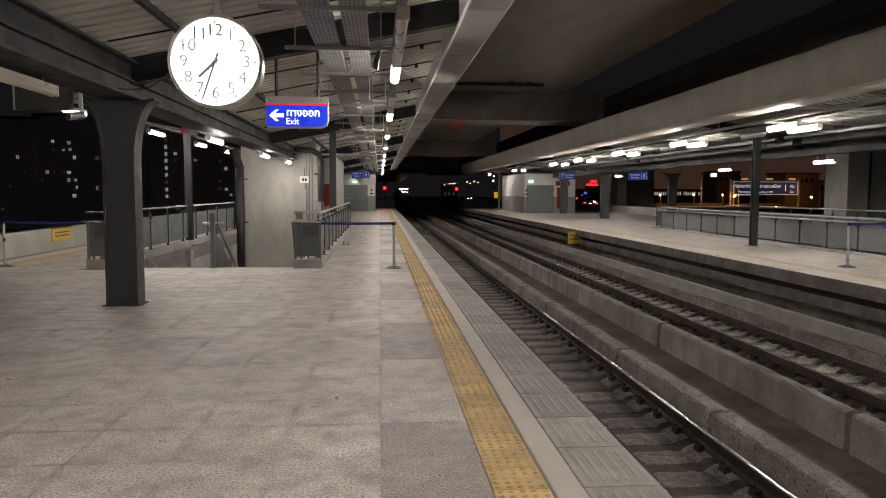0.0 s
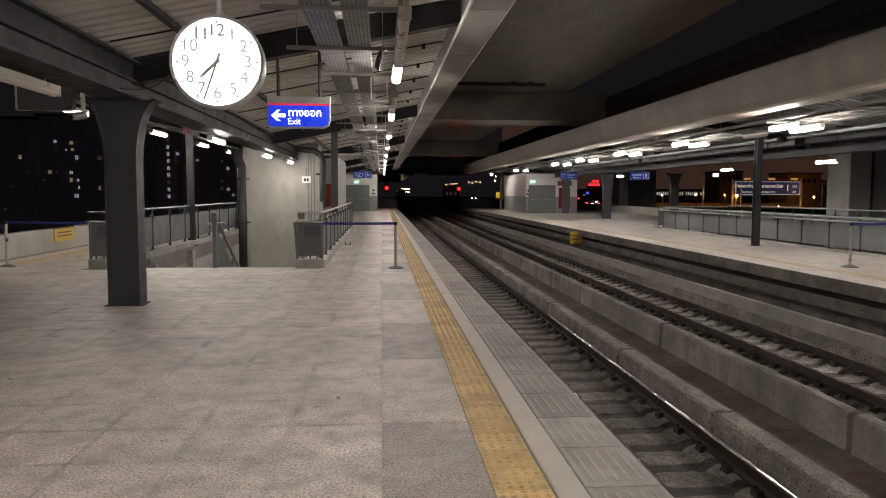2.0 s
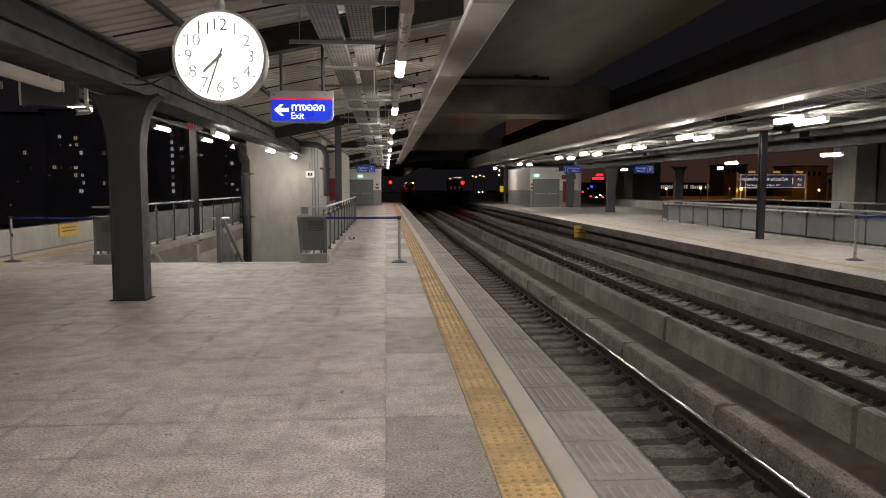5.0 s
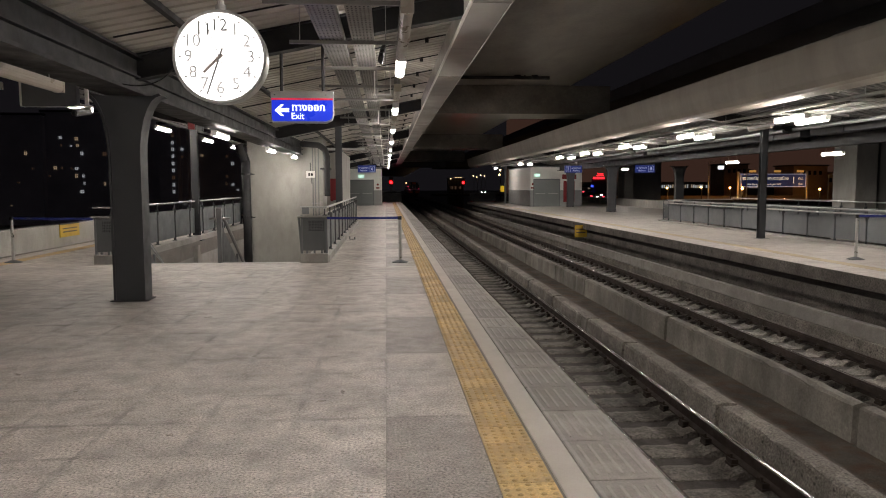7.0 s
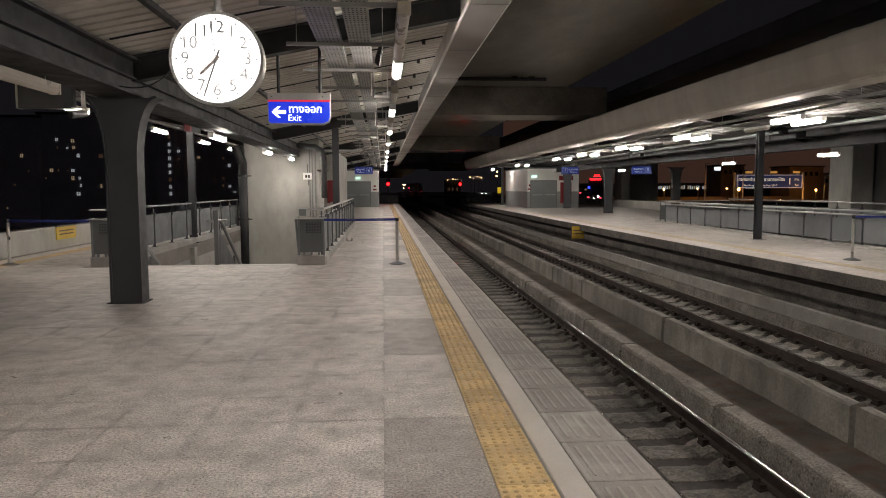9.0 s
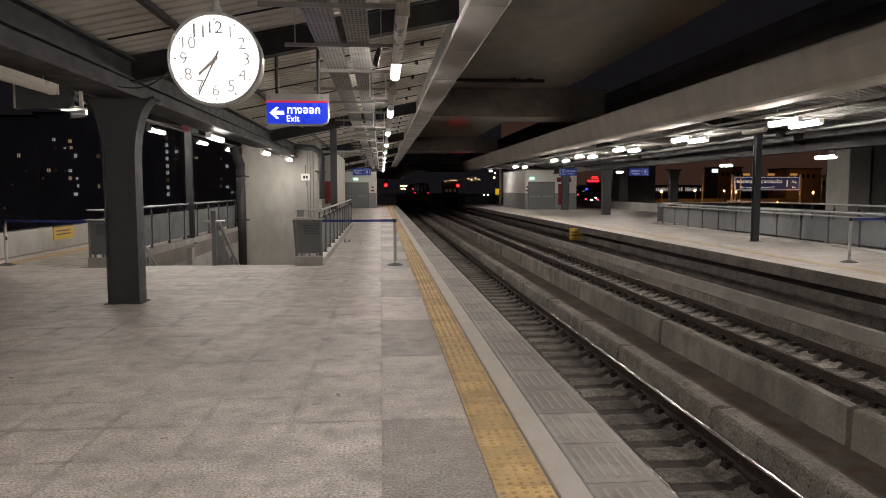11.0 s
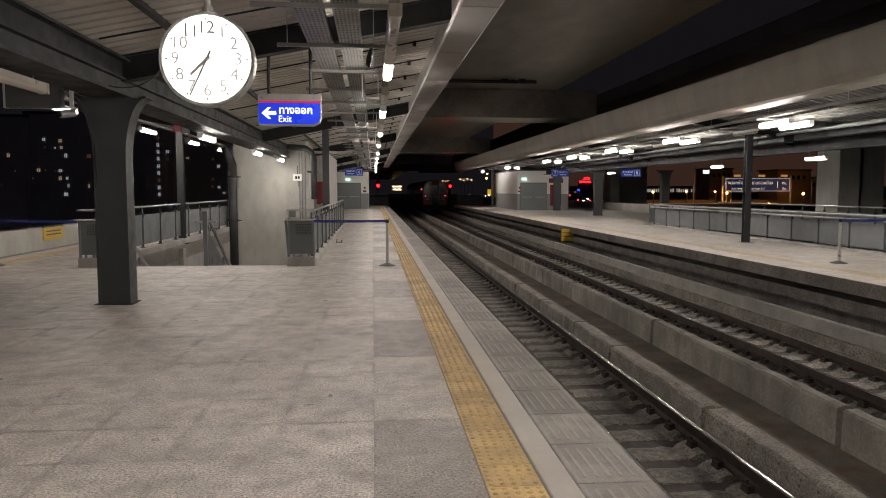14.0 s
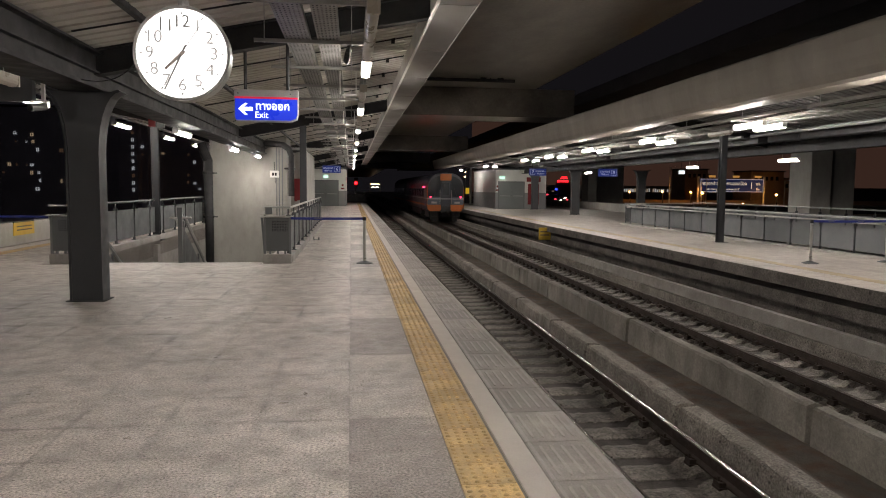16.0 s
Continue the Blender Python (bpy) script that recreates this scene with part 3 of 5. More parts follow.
# ---- viaduct above the tracks ----
v = thing("viaduct", "dark weathered concrete viaduct over the tracks", "viaduct", kind="structure")
part("deck", B(-8, 8.2, -20, 330, 6.0, 6.5), SOFFIT, v)
for y in (32.0, 62.0, 2.0, 92.0, 122.0):
    part("cross_beam", B(-8, 10.0, y, y + 2.5, 4.75, 6.0, bevel=0.03), SOFFIT, v)

pf = thing("soffit_pipe", "dark pipe with fittings under the viaduct deck", "pipe", at=(0, 29.2, 5.9))
part("tube", R((-1.0, 0, 0), (6.6, 0, 0), 0.07, 10), STEEL, pf)
for x in (5.3, 6.0):
    part("valve", B(x - 0.12, x + 0.12, -0.1, 0.1, -0.05, 0.16), STEEL, pf)
for x in (0.5, 3.0, 5.6):
    part("hanger", R((x, 0, 0.05), (x, 0, 0.12), 0.03, 6), STEEL, pf)

# ---- canopy of platform B ----
bm = bmesh.new()
prof = [(8.62, 3.46), (8.5, 3.5), (8.42, 3.62), (8.36, 3.8), (8.3, 4.05), (8.28, 4.28), (8.34, 4.34), (8.5, 4.34), (8.5, 4.3), (8.38, 4.26), (8.46, 3.8), (8.56, 3.56), (8.62, 3.52)]
prism(bm, prof, "y", Y0, Y1)
fa = structure("far_canopy_fascia", bm, FASCIA, "beige rounded metal fascia of the far canopy", "fascia")
part("underside", B(8.62, 9.15, Y0, Y1, 3.46, 3.5), FASCIA, fa, "pale panels under the fascia")
# both far sheets take the shade-darkened copy of the cream roof
tagged(roof_sheet("far_roof_sheet", 8.42, 13.3, Y0, Y1, lambda x: 4.2 - 0.215 * (x - 9.0), mat=ROOFSHADED), "cream ribbed metal roof sheet of the far canopy, coloured darker for shade", "roof", kind="structure")
tagged(roof_sheet("far_roof_sheet", 13.3, 18.6, Y0, Y1, lambda x: 3.275 + 0.18 * (x - 13.3), mat=ROOFSHADED), "cream ribbed metal roof sheet of the far canopy, coloured darker for shade", "roof", kind="structure")
for y in (-2.0, 10.0, 22.0, 34.0, 46.0, 58.0, 70.0):
    bm = bmesh.new()
    i_beam_x(bm, y, 13.3, 2.93, 8.6, 3.9, 0.33, 0.2)
    i_beam_x(bm, y, 13.3, 2.93, 18.6, 3.85, 0.33, 0.2)
    tagged(part("far_rafter", bm, STEEL), "dark grey steel rafter of the far canopy", "rafter", "far canopy rafters", "structure")
bm = bmesh.new()
for a in ((13.1, 13.5, 2.72, 2.75), (13.29, 13.31, 2.75, 3.16), (13.1, 13.5, 3.16, 3.19)):
    box(bm, a[0], a[1], Y0, Y1, a[2], a[3])
tagged(part("far_girder", bm, STEEL), "dark steel plate girder of the far canopy", "girder", kind="structure")
for x in (10.2, 11.6, 14.8, 16.4):
    z = (4.2 - 0.215 * (x - 9.0) if x < 13.3 else 3.275 + 0.18 * (x - 13.3)) - 0.125
    tagged(part("far_purlin", B(x - 0.035, x + 0.035, Y0, Y1, z, z + 0.12), STEEL), "dark steel purlin of the far canopy", "purlin", "far purlins", "structure")
for x in (10.35, 10.75):
    t = thing("cable_tray", "perforated galvanised cable tray of the far canopy", "cable tray", "far cable trays")
    part("tray_body", B(x, x + 0.3, Y0, 62, 3.3, 3.36), TRAY, t)
for i in range(20):
    y = 2.0 + 3.0 * i
    s = thing("tray_support", "galvanised strut carrying the far cable trays", "bracket", "far tray supports", at=(0, y, 0))
    part("strut", B(9.3, 11.25, -0.02, 0.02, 3.255, 3.297), TRAY, s)
    for x in (9.6, 11.15):
        part("rod", R((x, 0, 3.29), (x, 0, 4.05 - 0.215 * (x - 9.0)), 0.006, 6), GALV, s)
for x, y in ((13.67, 43.2), (13.9, 54.0), (13.3, 8.0)):
    column(x, y, 0.5, 0.28, group="far canopy columns", paint=COLGREY)
column(18.3, 44.2, 0.5, 0.3, group="far canopy columns", paint=COLGREY)
post_column(11.12, 20.7, 3.35, "far stair columns")
br = thing("roof_brace", "thin grey steel brace under the far canopy", "brace", "roof braces")
part("rod", R((11.2, 20.7, 3.2), (14.6, 22.2, 2.95), 0.03, 8), GREYSTEEL, br)
for k, (ya, yb_) in enumerate(((9.0, 20.0), (20.5, 33.0), (33.5, 46.0))):
    pipe = thing("service_pipe", "grey service pipe under the far canopy", "pipe", "service pipes")
    part("tube", R((11.6, ya, 3.15), (11.6, yb_, 3.15), 0.05, 10), GREYSTEEL, pipe)
    for y in (ya + 1, (ya + yb_) / 2, yb_ - 1):
        part("hanger", R((11.6, y, 3.2), (11.6, y, 3.55), 0.008, 6), GALV, pipe)
    duct = thing("cable_duct", "dark cable duct under the far canopy", "duct", "cable ducts")
    part("body", B(12.1, 12.5, ya, yb_, 2.98, 3.2, bevel=0.01), STEEL, duct)
    for y in (ya + 1.5, yb_ - 1.5):
        part("strap", B(12.08, 12.52, y - 0.03, y + 0.03, 2.97, 3.36), STEEL, duct)
for k in range(9):
    ln = thing("small_lamp", "unlit lamp housing under the far canopy", "lamp", "unlit far lamps", at=(10.2, 19.2 + 5.9 * (k % 5) - (0 if k < 5 else 26), 3.1))
    part("housing", B(-0.06, 0.06, -0.6, 0.6, 0.03, 0.09, bevel=0.01), WHITE, ln)
    part("diffuser", R((0, -0.58, 0.02), (0, 0.58, 0.02), 0.05, 10), TUBEOFF, ln)
    part("hanger_rod", R((0, 0, 0.09), (0, 0, 0.2), 0.008, 6), GALV, ln)

# ---- stair down from platform A ----
st = thing("stair", "concrete stair going down from the platform", "stair", kind="structure")
bm = bmesh.new()
prof = [(15.02, -0.3)]
for i in range(34):
    prof += [(15.02 + 0.3 * i, -0.17 * i - 0.012), (15.02 + 0.3 * (i + 1), -0.17 * i - 0.012)]
prof += [(15.02 + 10.2, -6.2), (15.02, -0.6)]
prism(bm, prof, "x", SX0 + 0.02, SX1 - 0.02)
part("flight", bm, CONCRETE, st)
structure("stair_wall_west", B(SX0 - 0.12, SX0, SY0, SY1, -6.5, -0.42), CONCRETE, "concrete wall beside the stair", "wall")
structure("stair_wall_east", B(SX1, SX1 + 0.12, SY0, SY1, -6.5, -0.42), CONCRETE, "concrete wall beside the stair", "wall")
structure("stair_nosing", B(SX0, SX1, SY0 - 0.12, SY0, -0.01, 0.006), PALE, "pale worn edge at the stair head", "nosing")

structure("stair_support", B(SX0 - 0.1, SX0 + 0.12, 20.9, 21.2, -6.5, -0.1), CONCRETE, "concrete post carrying the stair edge", "post")
# concrete shaft behind the stair
structure("shaft_wall", B(-5.3, -2.45, SY1 - 0.12, 30.4, -6.5, 3.55), WALLCON, "smooth grey concrete shaft behind the stair", "wall")
structure("shaft_return_wall", B(-5.2, -2.15, 36.0, 44.0, -0.02, 3.3), WALLCON, "plain concrete wall behind the shaft", "wall")
dp = thing("downpipe", "thick dark grey painted downpipe on the shaft", "downpipe", at=(-5.33, 28.3, 0))
part("pipe", R((0, 0, -3.0), (0, 0, 2.55), 0.17, 16), STEEL, dp, smooth=True)
part("pipe_bend", R((0, 0, 2.5), (-0.25, 0, 3.15), 0.17, 16), STEEL, dp)
for z in (0.35, 2.0):
    part("pipe_collar", R((0, 0, z), (0, 0, z + 0.09), 0.2, 16), STEEL, dp)
    part("pipe_bracket", B(0, 0.32, -0.03, 0.03, z + 0.02, z + 0.06), STEEL, dp)
for i, x in enumerate((-2.82, -2.72, -2.60)):
    c = thing("wall_conduit", "thin grey steel conduit on the shaft wall", "conduit", "wall conduits", at=(x, SY1 - 0.15, 0))
    part("tube", R((0, 0, -0.4), (0, 0, 3.2), 0.017, 8), GREYSTEEL, c)
    part("bracket", B(-0.05, 0.05, 0.0, 0.04, 0.9, 0.94), GALV, c)
jb = thing("junction_box", "small white junction box with a cable", "electrical box", at=(-2.9, SY1 - 0.12, 2.03))
part("box_body", B(-0.17, 0.17, -0.1, 0, -0.13, 0.13, bevel=0.01), WHITE, jb)
for x in (-0.08, 0.02):
    part("socket", B(x, x + 0.07, -0.115, -0.1, -0.06, 0.05), STEEL, jb)
part("cable", R((0, -0.05, 0.13), (0, -0.05, 0.45), 0.012, 6), BLACK, jb)
part("cable_tail", R((0.03, -0.05, -0.13), (0.03, -0.05, -0.35), 0.01, 6), BLACK, jb)
sp = thing("pipe_rail", "horizontal grey pipe across the shaft top", "pipe")
part("tube", R((-2.5, 28.45, 3.0), (-0.8, 28.45, 3.0), 0.05, 10), GALV, sp)
fe = thing("fire_extinguisher", "red fire extinguisher on a wall hook", "extinguisher", at=(-2.63, 35.9, 0))
part("cylinder", R((-0.02, 0, 0.85), (-0.02, 0, 1.3), 0.075, 12), DULLRED, fe)
part("valve", R((-0.02, 0, 1.3), (-0.02, 0, 1.42), 0.03, 8), BLACK, fe)
part("label_bar", B(-0.05, 0.01, -0.085, -0.075, 1.1, 1.22), WHITE, fe)
part("hook", B(-0.06, 0.02, 0.06, 0.1, 1.2, 1.3), STEEL, fe)
hc = thing("hose_cabinet", "dull red fire hose cabinet", "hose cabinet", at=(-2.1, 36.0, 0))
part("cabinet_body", B(-0.62, -0.12, -0.2, 0, 0.9, 1.95, bevel=0.01), DULLRED, hc)
part("cabinet_door", B(-0.58, -0.16, -0.212, -0.2, 0.94, 1.9), DULLRED, hc)


# ---- railings: posts, panels, top rail ----
def railing(x, ya, yb, base, top, step, label, hand_x=0.0, hand_z=None, group="railings"):
    r = thing("railing", label, "railing", group, at=(x, 0, base))
    h = top - base
    n = max(1, round((yb - ya) / step))
    s = (yb - ya) / n
    post = bmesh.new()
    box(post, -0.03, 0.03, -0.012, 0.012, 0, h - 0.16)
    box(post, -0.045, 0.045, -0.014, 0.014, h - 0.26, h - 0.14)
    rod(post, (0, 0, h - 0.16), (0, 0, h), 0.016, 6)
    box(post, -0.06, 0.06, -0.05, 0.05, 0, 0.012)
    pm = mesh_of("post", post, COLGREY)
    repeat("post", pm, r, [(0, ya + i * s, 0) for i in range(n + 1)])
    pan = bmesh.new()
    box(pan, -0.004, 0.004, 0.03, s - 0.03, 0.08, h - 0.2)
    qm = mesh_of("infill_panel", pan, PANEL)
    repeat("infill_panel", qm, r, [(0.0, ya + i * s, 0) for i in range(n)])
    part("top_rail", R((0, ya - 0.05, h), (0, yb + 0.05, h), 0.026, 10), GALV, r)
    if hand_z:
        part("handrail", R((hand_x, ya - 0.05, hand_z), (hand_x, yb + 0.05, hand_z), 0.022, 10), CHROME, r)
        for i in range(n + 1):
            part("handrail_bracket", R((0, ya + i * s, hand_z - 0.04), (hand_x, ya + i * s, hand_z), 0.01, 6), GALV, r)
    return r


def end_panel(x, y, label, side):
    """Perforated end panel on a concrete plinth, with a bar across."""
    p = thing("railing_end", label, "railing", "railing ends", at=(x, y, 0))
    part("plinth", B(-0.28, 0.28, -0.08, 0.1, 0, 0.19, bevel=0.012), CONCRETE, p)
    part("panel", B(-0.24, 0.24, -0.02, 0.02, 0.25, 0.93), PANEL, p)
    for s in (-0.25, 0.25):
        part("post", B(s - 0.02, s + 0.02, -0.03, 0.03, 0.19, 0.98), GREYSTEEL, p)
    for s in (-0.15, 0.0, 0.15):
        part("foot", B(s - 0.02, s + 0.02, -0.02, 0.02, 0.19, 0.25), GREYSTEEL, p)
    part("crossbar", R((-0.34, -0.02, 0.95), (0.3, -0.02, 0.95), 0.02, 8), CHROME, p)
    verts, faces = [], []
    for i in range(10):
        for j in range(7):
            cx, cz = -0.1 + i * 0.032, 0.66 + j * 0.032
            k = len(verts)
            verts += [(cx - 0.009, -0.0215, cz - 0.009), (cx + 0.009, -0.0215, cz - 0.009), (cx + 0.009, -0.0215, cz + 0.009), (cx - 0.009, -0.0215, cz + 0.009)]
            faces.append((k, k + 1, k + 2, k + 3))
    me = bpy.data.meshes.new("perforation")
    me.from_pydata(verts, [], faces)
    me.materials.append(HOLE)
    o = tagged(new("perforation", me), kind="stuff")
    o.parent = p
    # sloping stair handrail start
    part("brace", R((side * 0.31, 0.0, 0.93), (side * 0.26, 0.1, 0.05), 0.025, 8), GREYSTEEL, p)
    part("upper_bar", B(-0.24, -0.1, -0.02, 0.02, 1.0, 1.14) if side < 0 else B(0.1, 0.24, -0.02, 0.02, 1.0, 1.14), GREYSTEEL, p)
    part("top_bar", R((-0.28, 0, 1.14), (0.26, 0, 1.14), 0.022, 8), GALV, p)
    return p


end_panel(-1.47, 15.0, "grey perforated railing end panel on a concrete plinth", -1)
end_panel(-5.60, 15.1, "grey perforated railing end panel on a concrete plinth", 1)
structure("stair_kerb_east", B(SX1 + 0.15, SX1 + 0.6, 15.12, 31.0, 0.0, 0.14, bevel=0.01), CONCRETE, "low concrete kerb beside the stair", "kerb")
structure("stair_kerb_west", B(SX0 - 0.28, SX0, 15.22, SY1, -0.42, 0.14, bevel=0.01), CONCRETE, "low concrete kerb beside the stair", "kerb")
railing(-1.27, 15.15, 31.0, 0.14, 1.12, 1.45, "grey steel railing with perforated panels beside the stair", -0.12, 0.8, "stair railings")
railing(-5.60, 15.3, SY1 - 0.1, 0.14, 1.14, 1.42, "grey steel railing with perforated panels beside the stair", 0, None, "stair railings")


def stair_rail(x, label):
    """Handrail that follows the flight down, on posts with solid infill."""
    r = thing("stair_handrail", label, "handrail", "stair handrails", at=(x, 15.1, 0))
    part("newel", B(-0.04, 0.04, -0.04, 0.04, -0.01, 0.92), GREYSTEEL, r)
    part("newel_top", B(-0.05, 0.05, -0.04, 0.04, 0.92, 1.12), GREYSTEEL, r)
    part("crossbar", R((-0.2, 0, 0.91), (0.22, 0, 0.91), 0.02, 8), CHROME, r)
    bm = bmesh.new()
    prism(bm, [(0.05, 0.1), (0.05, 0.8), (7.0, 0.8 - 6.95 * 0.567), (7.0, 0.1 - 6.95 * 0.567)], "x", -0.015, 0.015)
    part("infill_panel", bm, PANEL, r)
    for dx in (-0.1, 0.1):
        part("handrail", R((dx, 0.05, 0.9), (dx, 7.0, 0.9 - 6.95 * 0.567), 0.025, 8), GALV, r)
    part("top_rail", R((0, 0.05, 1.08), (0, 7.0, 1.08 - 6.95 * 0.567), 0.03, 8), GREYSTEEL, r)
    for i in range(5):
        y = 0.3 + 1.4 * i
        part("post", B(-0.02, 0.02, y - 0.02, y + 0.02, -0.2 - y * 0.567, 1.0 - y * 0.567), GREYSTEEL, r)


stair_rail(-3.4, "grey steel handrail down the middle of the stair")
stair_rail(-5.25, "grey steel handrail along the stair wall")


# ---- belt barriers ----
def stanchion(x, y, h=0.95):
    s = thing("barrier_post", "stainless steel belt barrier post on a round base", "barrier post", "barrier posts", at=(x, y, 0))
    bm = bmesh.new()
    rod(bm, (0, 0, 0), (0, 0, 0.012), 0.17, 24)
    rod(bm, (0, 0, 0.012), (0, 0, 0.05), 0.16, 24, 0.05)
    part("base", bm, COLGREY, s, "dark round weighted base")
    part("tube", R((0, 0, 0.04), (0, 0, h - 0.06), 0.032, 16), CHROME, s, smooth=False)
    part("head", R((0, 0, h - 0.07), (0, 0, h), 0.036, 16), STEEL, s)
    return s


def belt(xa, ya, xb, yb, z, sag=0.03):
    b = thing("belt", "blue webbing barrier belt with faint lettering bars", "belt", "barrier belts")
    bm = bmesh.new()
    n = 10
    rows = []
    for i in range(n + 1):
        f = i / n
        x, y, zz = xa + (xb - xa) * f, ya + (yb - ya) * f, z - sag * 4 * f * (1 - f)
        rows.append([bm.verts.new((x, y - 0.003, zz - 0.025)), bm.verts.new((x, y - 0.003, zz + 0.025)), bm.verts.new((x, y + 0.003, zz + 0.025)), bm.verts.new((x, y + 0.003, zz - 0.025))])
    for a, c in zip(rows, rows[1:]):
        for i in range(4):
            bm.faces.new((a[i], a[(i + 1) % 4], c[(i + 1) % 4], c[i]))
    bmesh.ops.recalc_face_normals(bm, faces=bm.faces[:])
    part("webbing", bm, BLUE, b)
    for f in (0.22, 0.62):
        x, y, zz = xa + (xb - xa) * f, ya + (yb - ya) * f, z - sag * 4 * f * (1 - f)
        part("lettering_bar", B(x - 0.09, x + 0.09, y - 0.008, y - 0.004, zz - 0.004, zz + 0.004), GREYSTEEL, b)


stanchion(0.285, 14.9)
belt(0.25, 14.9, -1.2, 14.9, 0.92, 0.005)
stanchion(-7.72, 15.6)
belt(-7.68, 15.6, -5.9, 15.1, 0.92, 0.005)
stanchion(9.93, 14.55)
stanchion(11.9, 14.75)
belt(9.97, 14.55, 11.88, 14.75, 0.92, 0.01)

# small floor bracket
fb = thing("floor_bracket", "small grey steel bracket bolted to the floor", "bracket", at=(-1.0, 21.5, 0))
part("plate", B(-0.09, 0.09, -0.05, 0.05, 0, 0.02), GREYSTEEL, fb)
part("upright", B(-0.09, -0.06, -0.03, 0.03, 0.02, 0.1), GREYSTEEL, fb)
part("lip", B(0.05, 0.09, -0.03, 0.03, 0.02, 0.08), GREYSTEEL, fb)

# ---- rear edge of platform A ----
structure("parapet", B(-8.95, -8.65, Y0, 50, -0.42, 0.56, bevel=0.015), WALLCON, "low concrete parapet along the rear platform edge", "parapet")
yb = thing("notice_board", "yellow notice board with illegible dark lines", "notice board", at=(-8.65, 20.5, 0.1))
part("board", B(0, 0.03, -0.6, 0.6, 0.12, 0.48, bevel=0.004), YBOARD, yb)
for z in (0.24, 0.33):
    part("text_bar", B(0.03, 0.033, -0.45, 0.45, z, z + 0.035), RUST, yb)
part("top_strip", B(0.0, 0.034, -0.6, 0.6, 0.455, 0.49), STEEL, yb)
y2 = thing("notice_board", "yellow notice board hanging from the platform edge", "notice board", at=(8.2, 30.0, 0))
part("board", B(-0.26, 0.26, -0.02, 0.02, -0.6, -0.08, bevel=0.004), YBOARD, y2)
part("bracket", B(0.1, 0.3, 0.02, 0.06, -0.2, -0.1), STEEL, y2)
for z in (-0.28, -0.42):
    part("text_bar", B(-0.2, 0.2, -0.025, -0.02, z, z + 0.05), RUST, y2)

# ---- huts at the platform ends ----
def double_door(parent, x, y, w, h):
    part("door_frame", B(x - w / 2 - 0.07, x + w / 2 + 0.07, y - 0.03, y + 0.05, 0, h + 0.07), GREYSTEEL, parent)
    for s in (-1, 1):
        d = part("door_leaf", B(x + (0.008 if s > 0 else -w / 2), x + (w / 2 if s > 0 else -0.008), y - 0.055, y - 0.03, 0.01, h), DOORGREY, parent)
        part("push_bar", R((x + s * 0.12, y - 0.1, 1.0), (x + s * (w / 2 - 0.1), y - 0.1, 1.0), 0.025, 8), GALV, d)
        for xx in (x + s * 0.14, x + s * (w / 2 - 0.12)):
            part("bar_bracket", R((xx, y - 0.1, 1.0), (xx, y - 0.05, 1.0), 0.02, 6), GALV, d)


def hut(x0, x1, y0, y1, door_x, notice_x, label):
    h = thing("equipment_hut", label, "hut", "platform huts")
    part("wall_upper", B(x0, x1, y0, y1, 1.25, 3.0), WHITE, h, "white painted upper wall")
    part("wall_lower", B(x0 - 0.004, x1 + 0.004, y0 - 0.004, y1, 0, 1.25), DADO, h, "grey painted lower wall")
    part("roof_slab", B(x0 - 0.05, x1 + 0.05, y0 - 0.05, y1, 3.0, 3.08), GREYSTEEL, h)
    double_door(h, door_x, y0, 1.95, 2.05)
    part("exit_light", B(door_x - 0.95 if x0 > 0 else door_x - 0.2, door_x - 0.55 if x0 > 0 else door_x + 0.2, y0 - 0.08, y0, 2.3, 2.48), EXITGREEN, h, "small green lit exit sign")
    part("emergency_light", B(door_x + 0.35 if x0 > 0 else door_x - 1.1, door_x + 0.7 if x0 > 0 else door_x - 0.7, y0 - 0.1, y0, 2.35, 2.55), WHITE, h)
    part("notice", B(notice_x - 0.14, notice_x + 0.14, y0 - 0.02, y0, 1.45, 1.85), WHITE, h)
    part("notice_mark", R((notice_x, y0 - 0.02, 1.72), (notice_x, y0 - 0.03, 1.72), 0.09, 12), DULLRED, h)
    part("notice_red", B(notice_x - 0.14, notice_x + 0.14, y0 - 0.03, y0 - 0.02, 1.38, 1.5), DULLRED, h)
    return h


YBOX = material("yellow_lit_box", (0.6, 0.4, 0.02), 0.5, vary=0.05, bump=0, glow=(1.0, 0.65, 0.03), power=0.35)
EXITGREEN = material("green_exit_light", (0.3, 0.5, 0.4), 0.5, vary=0.02, bump=0, glow=(0.6, 1.0, 0.8), power=1.4)
hut(-5.6, -0.38, 60.0, 66.0, -2.05, -0.68, "white and grey equipment hut with double doors at the platform end")
rh = hut(11.05, 15.05, 55.0, 65.0, 12.3, 11.22, "white and grey equipment hut on the far platform")
part("hose_cabinet", B(13.6, 14.45, 54.85, 55.0, 0.35, 1.95, bevel=0.01), DULLRED, rh, "dull red fire hose cabinet")
part("cabinet_sign", B(13.5, 14.6, 54.96, 55.0, 2.1, 2.45), DULLRED, rh)

po = thing("pole", "grey pole with a small yellow box on it", "pole", at=(10.93, 66.0, 0))
part("shaft", R((0, 0, 0), (0, 0, 3.4), 0.1, 10), GREYSTEEL, po)
part("box", B(-0.45, -0.15, -0.12, 0.12, 1.05, 1.6, bevel=0.01), YBOX, po, "small bright yellow box")
part("box_bracket", B(-0.15, -0.05, -0.03, 0.03, 1.3, 1.34), STEEL, po)

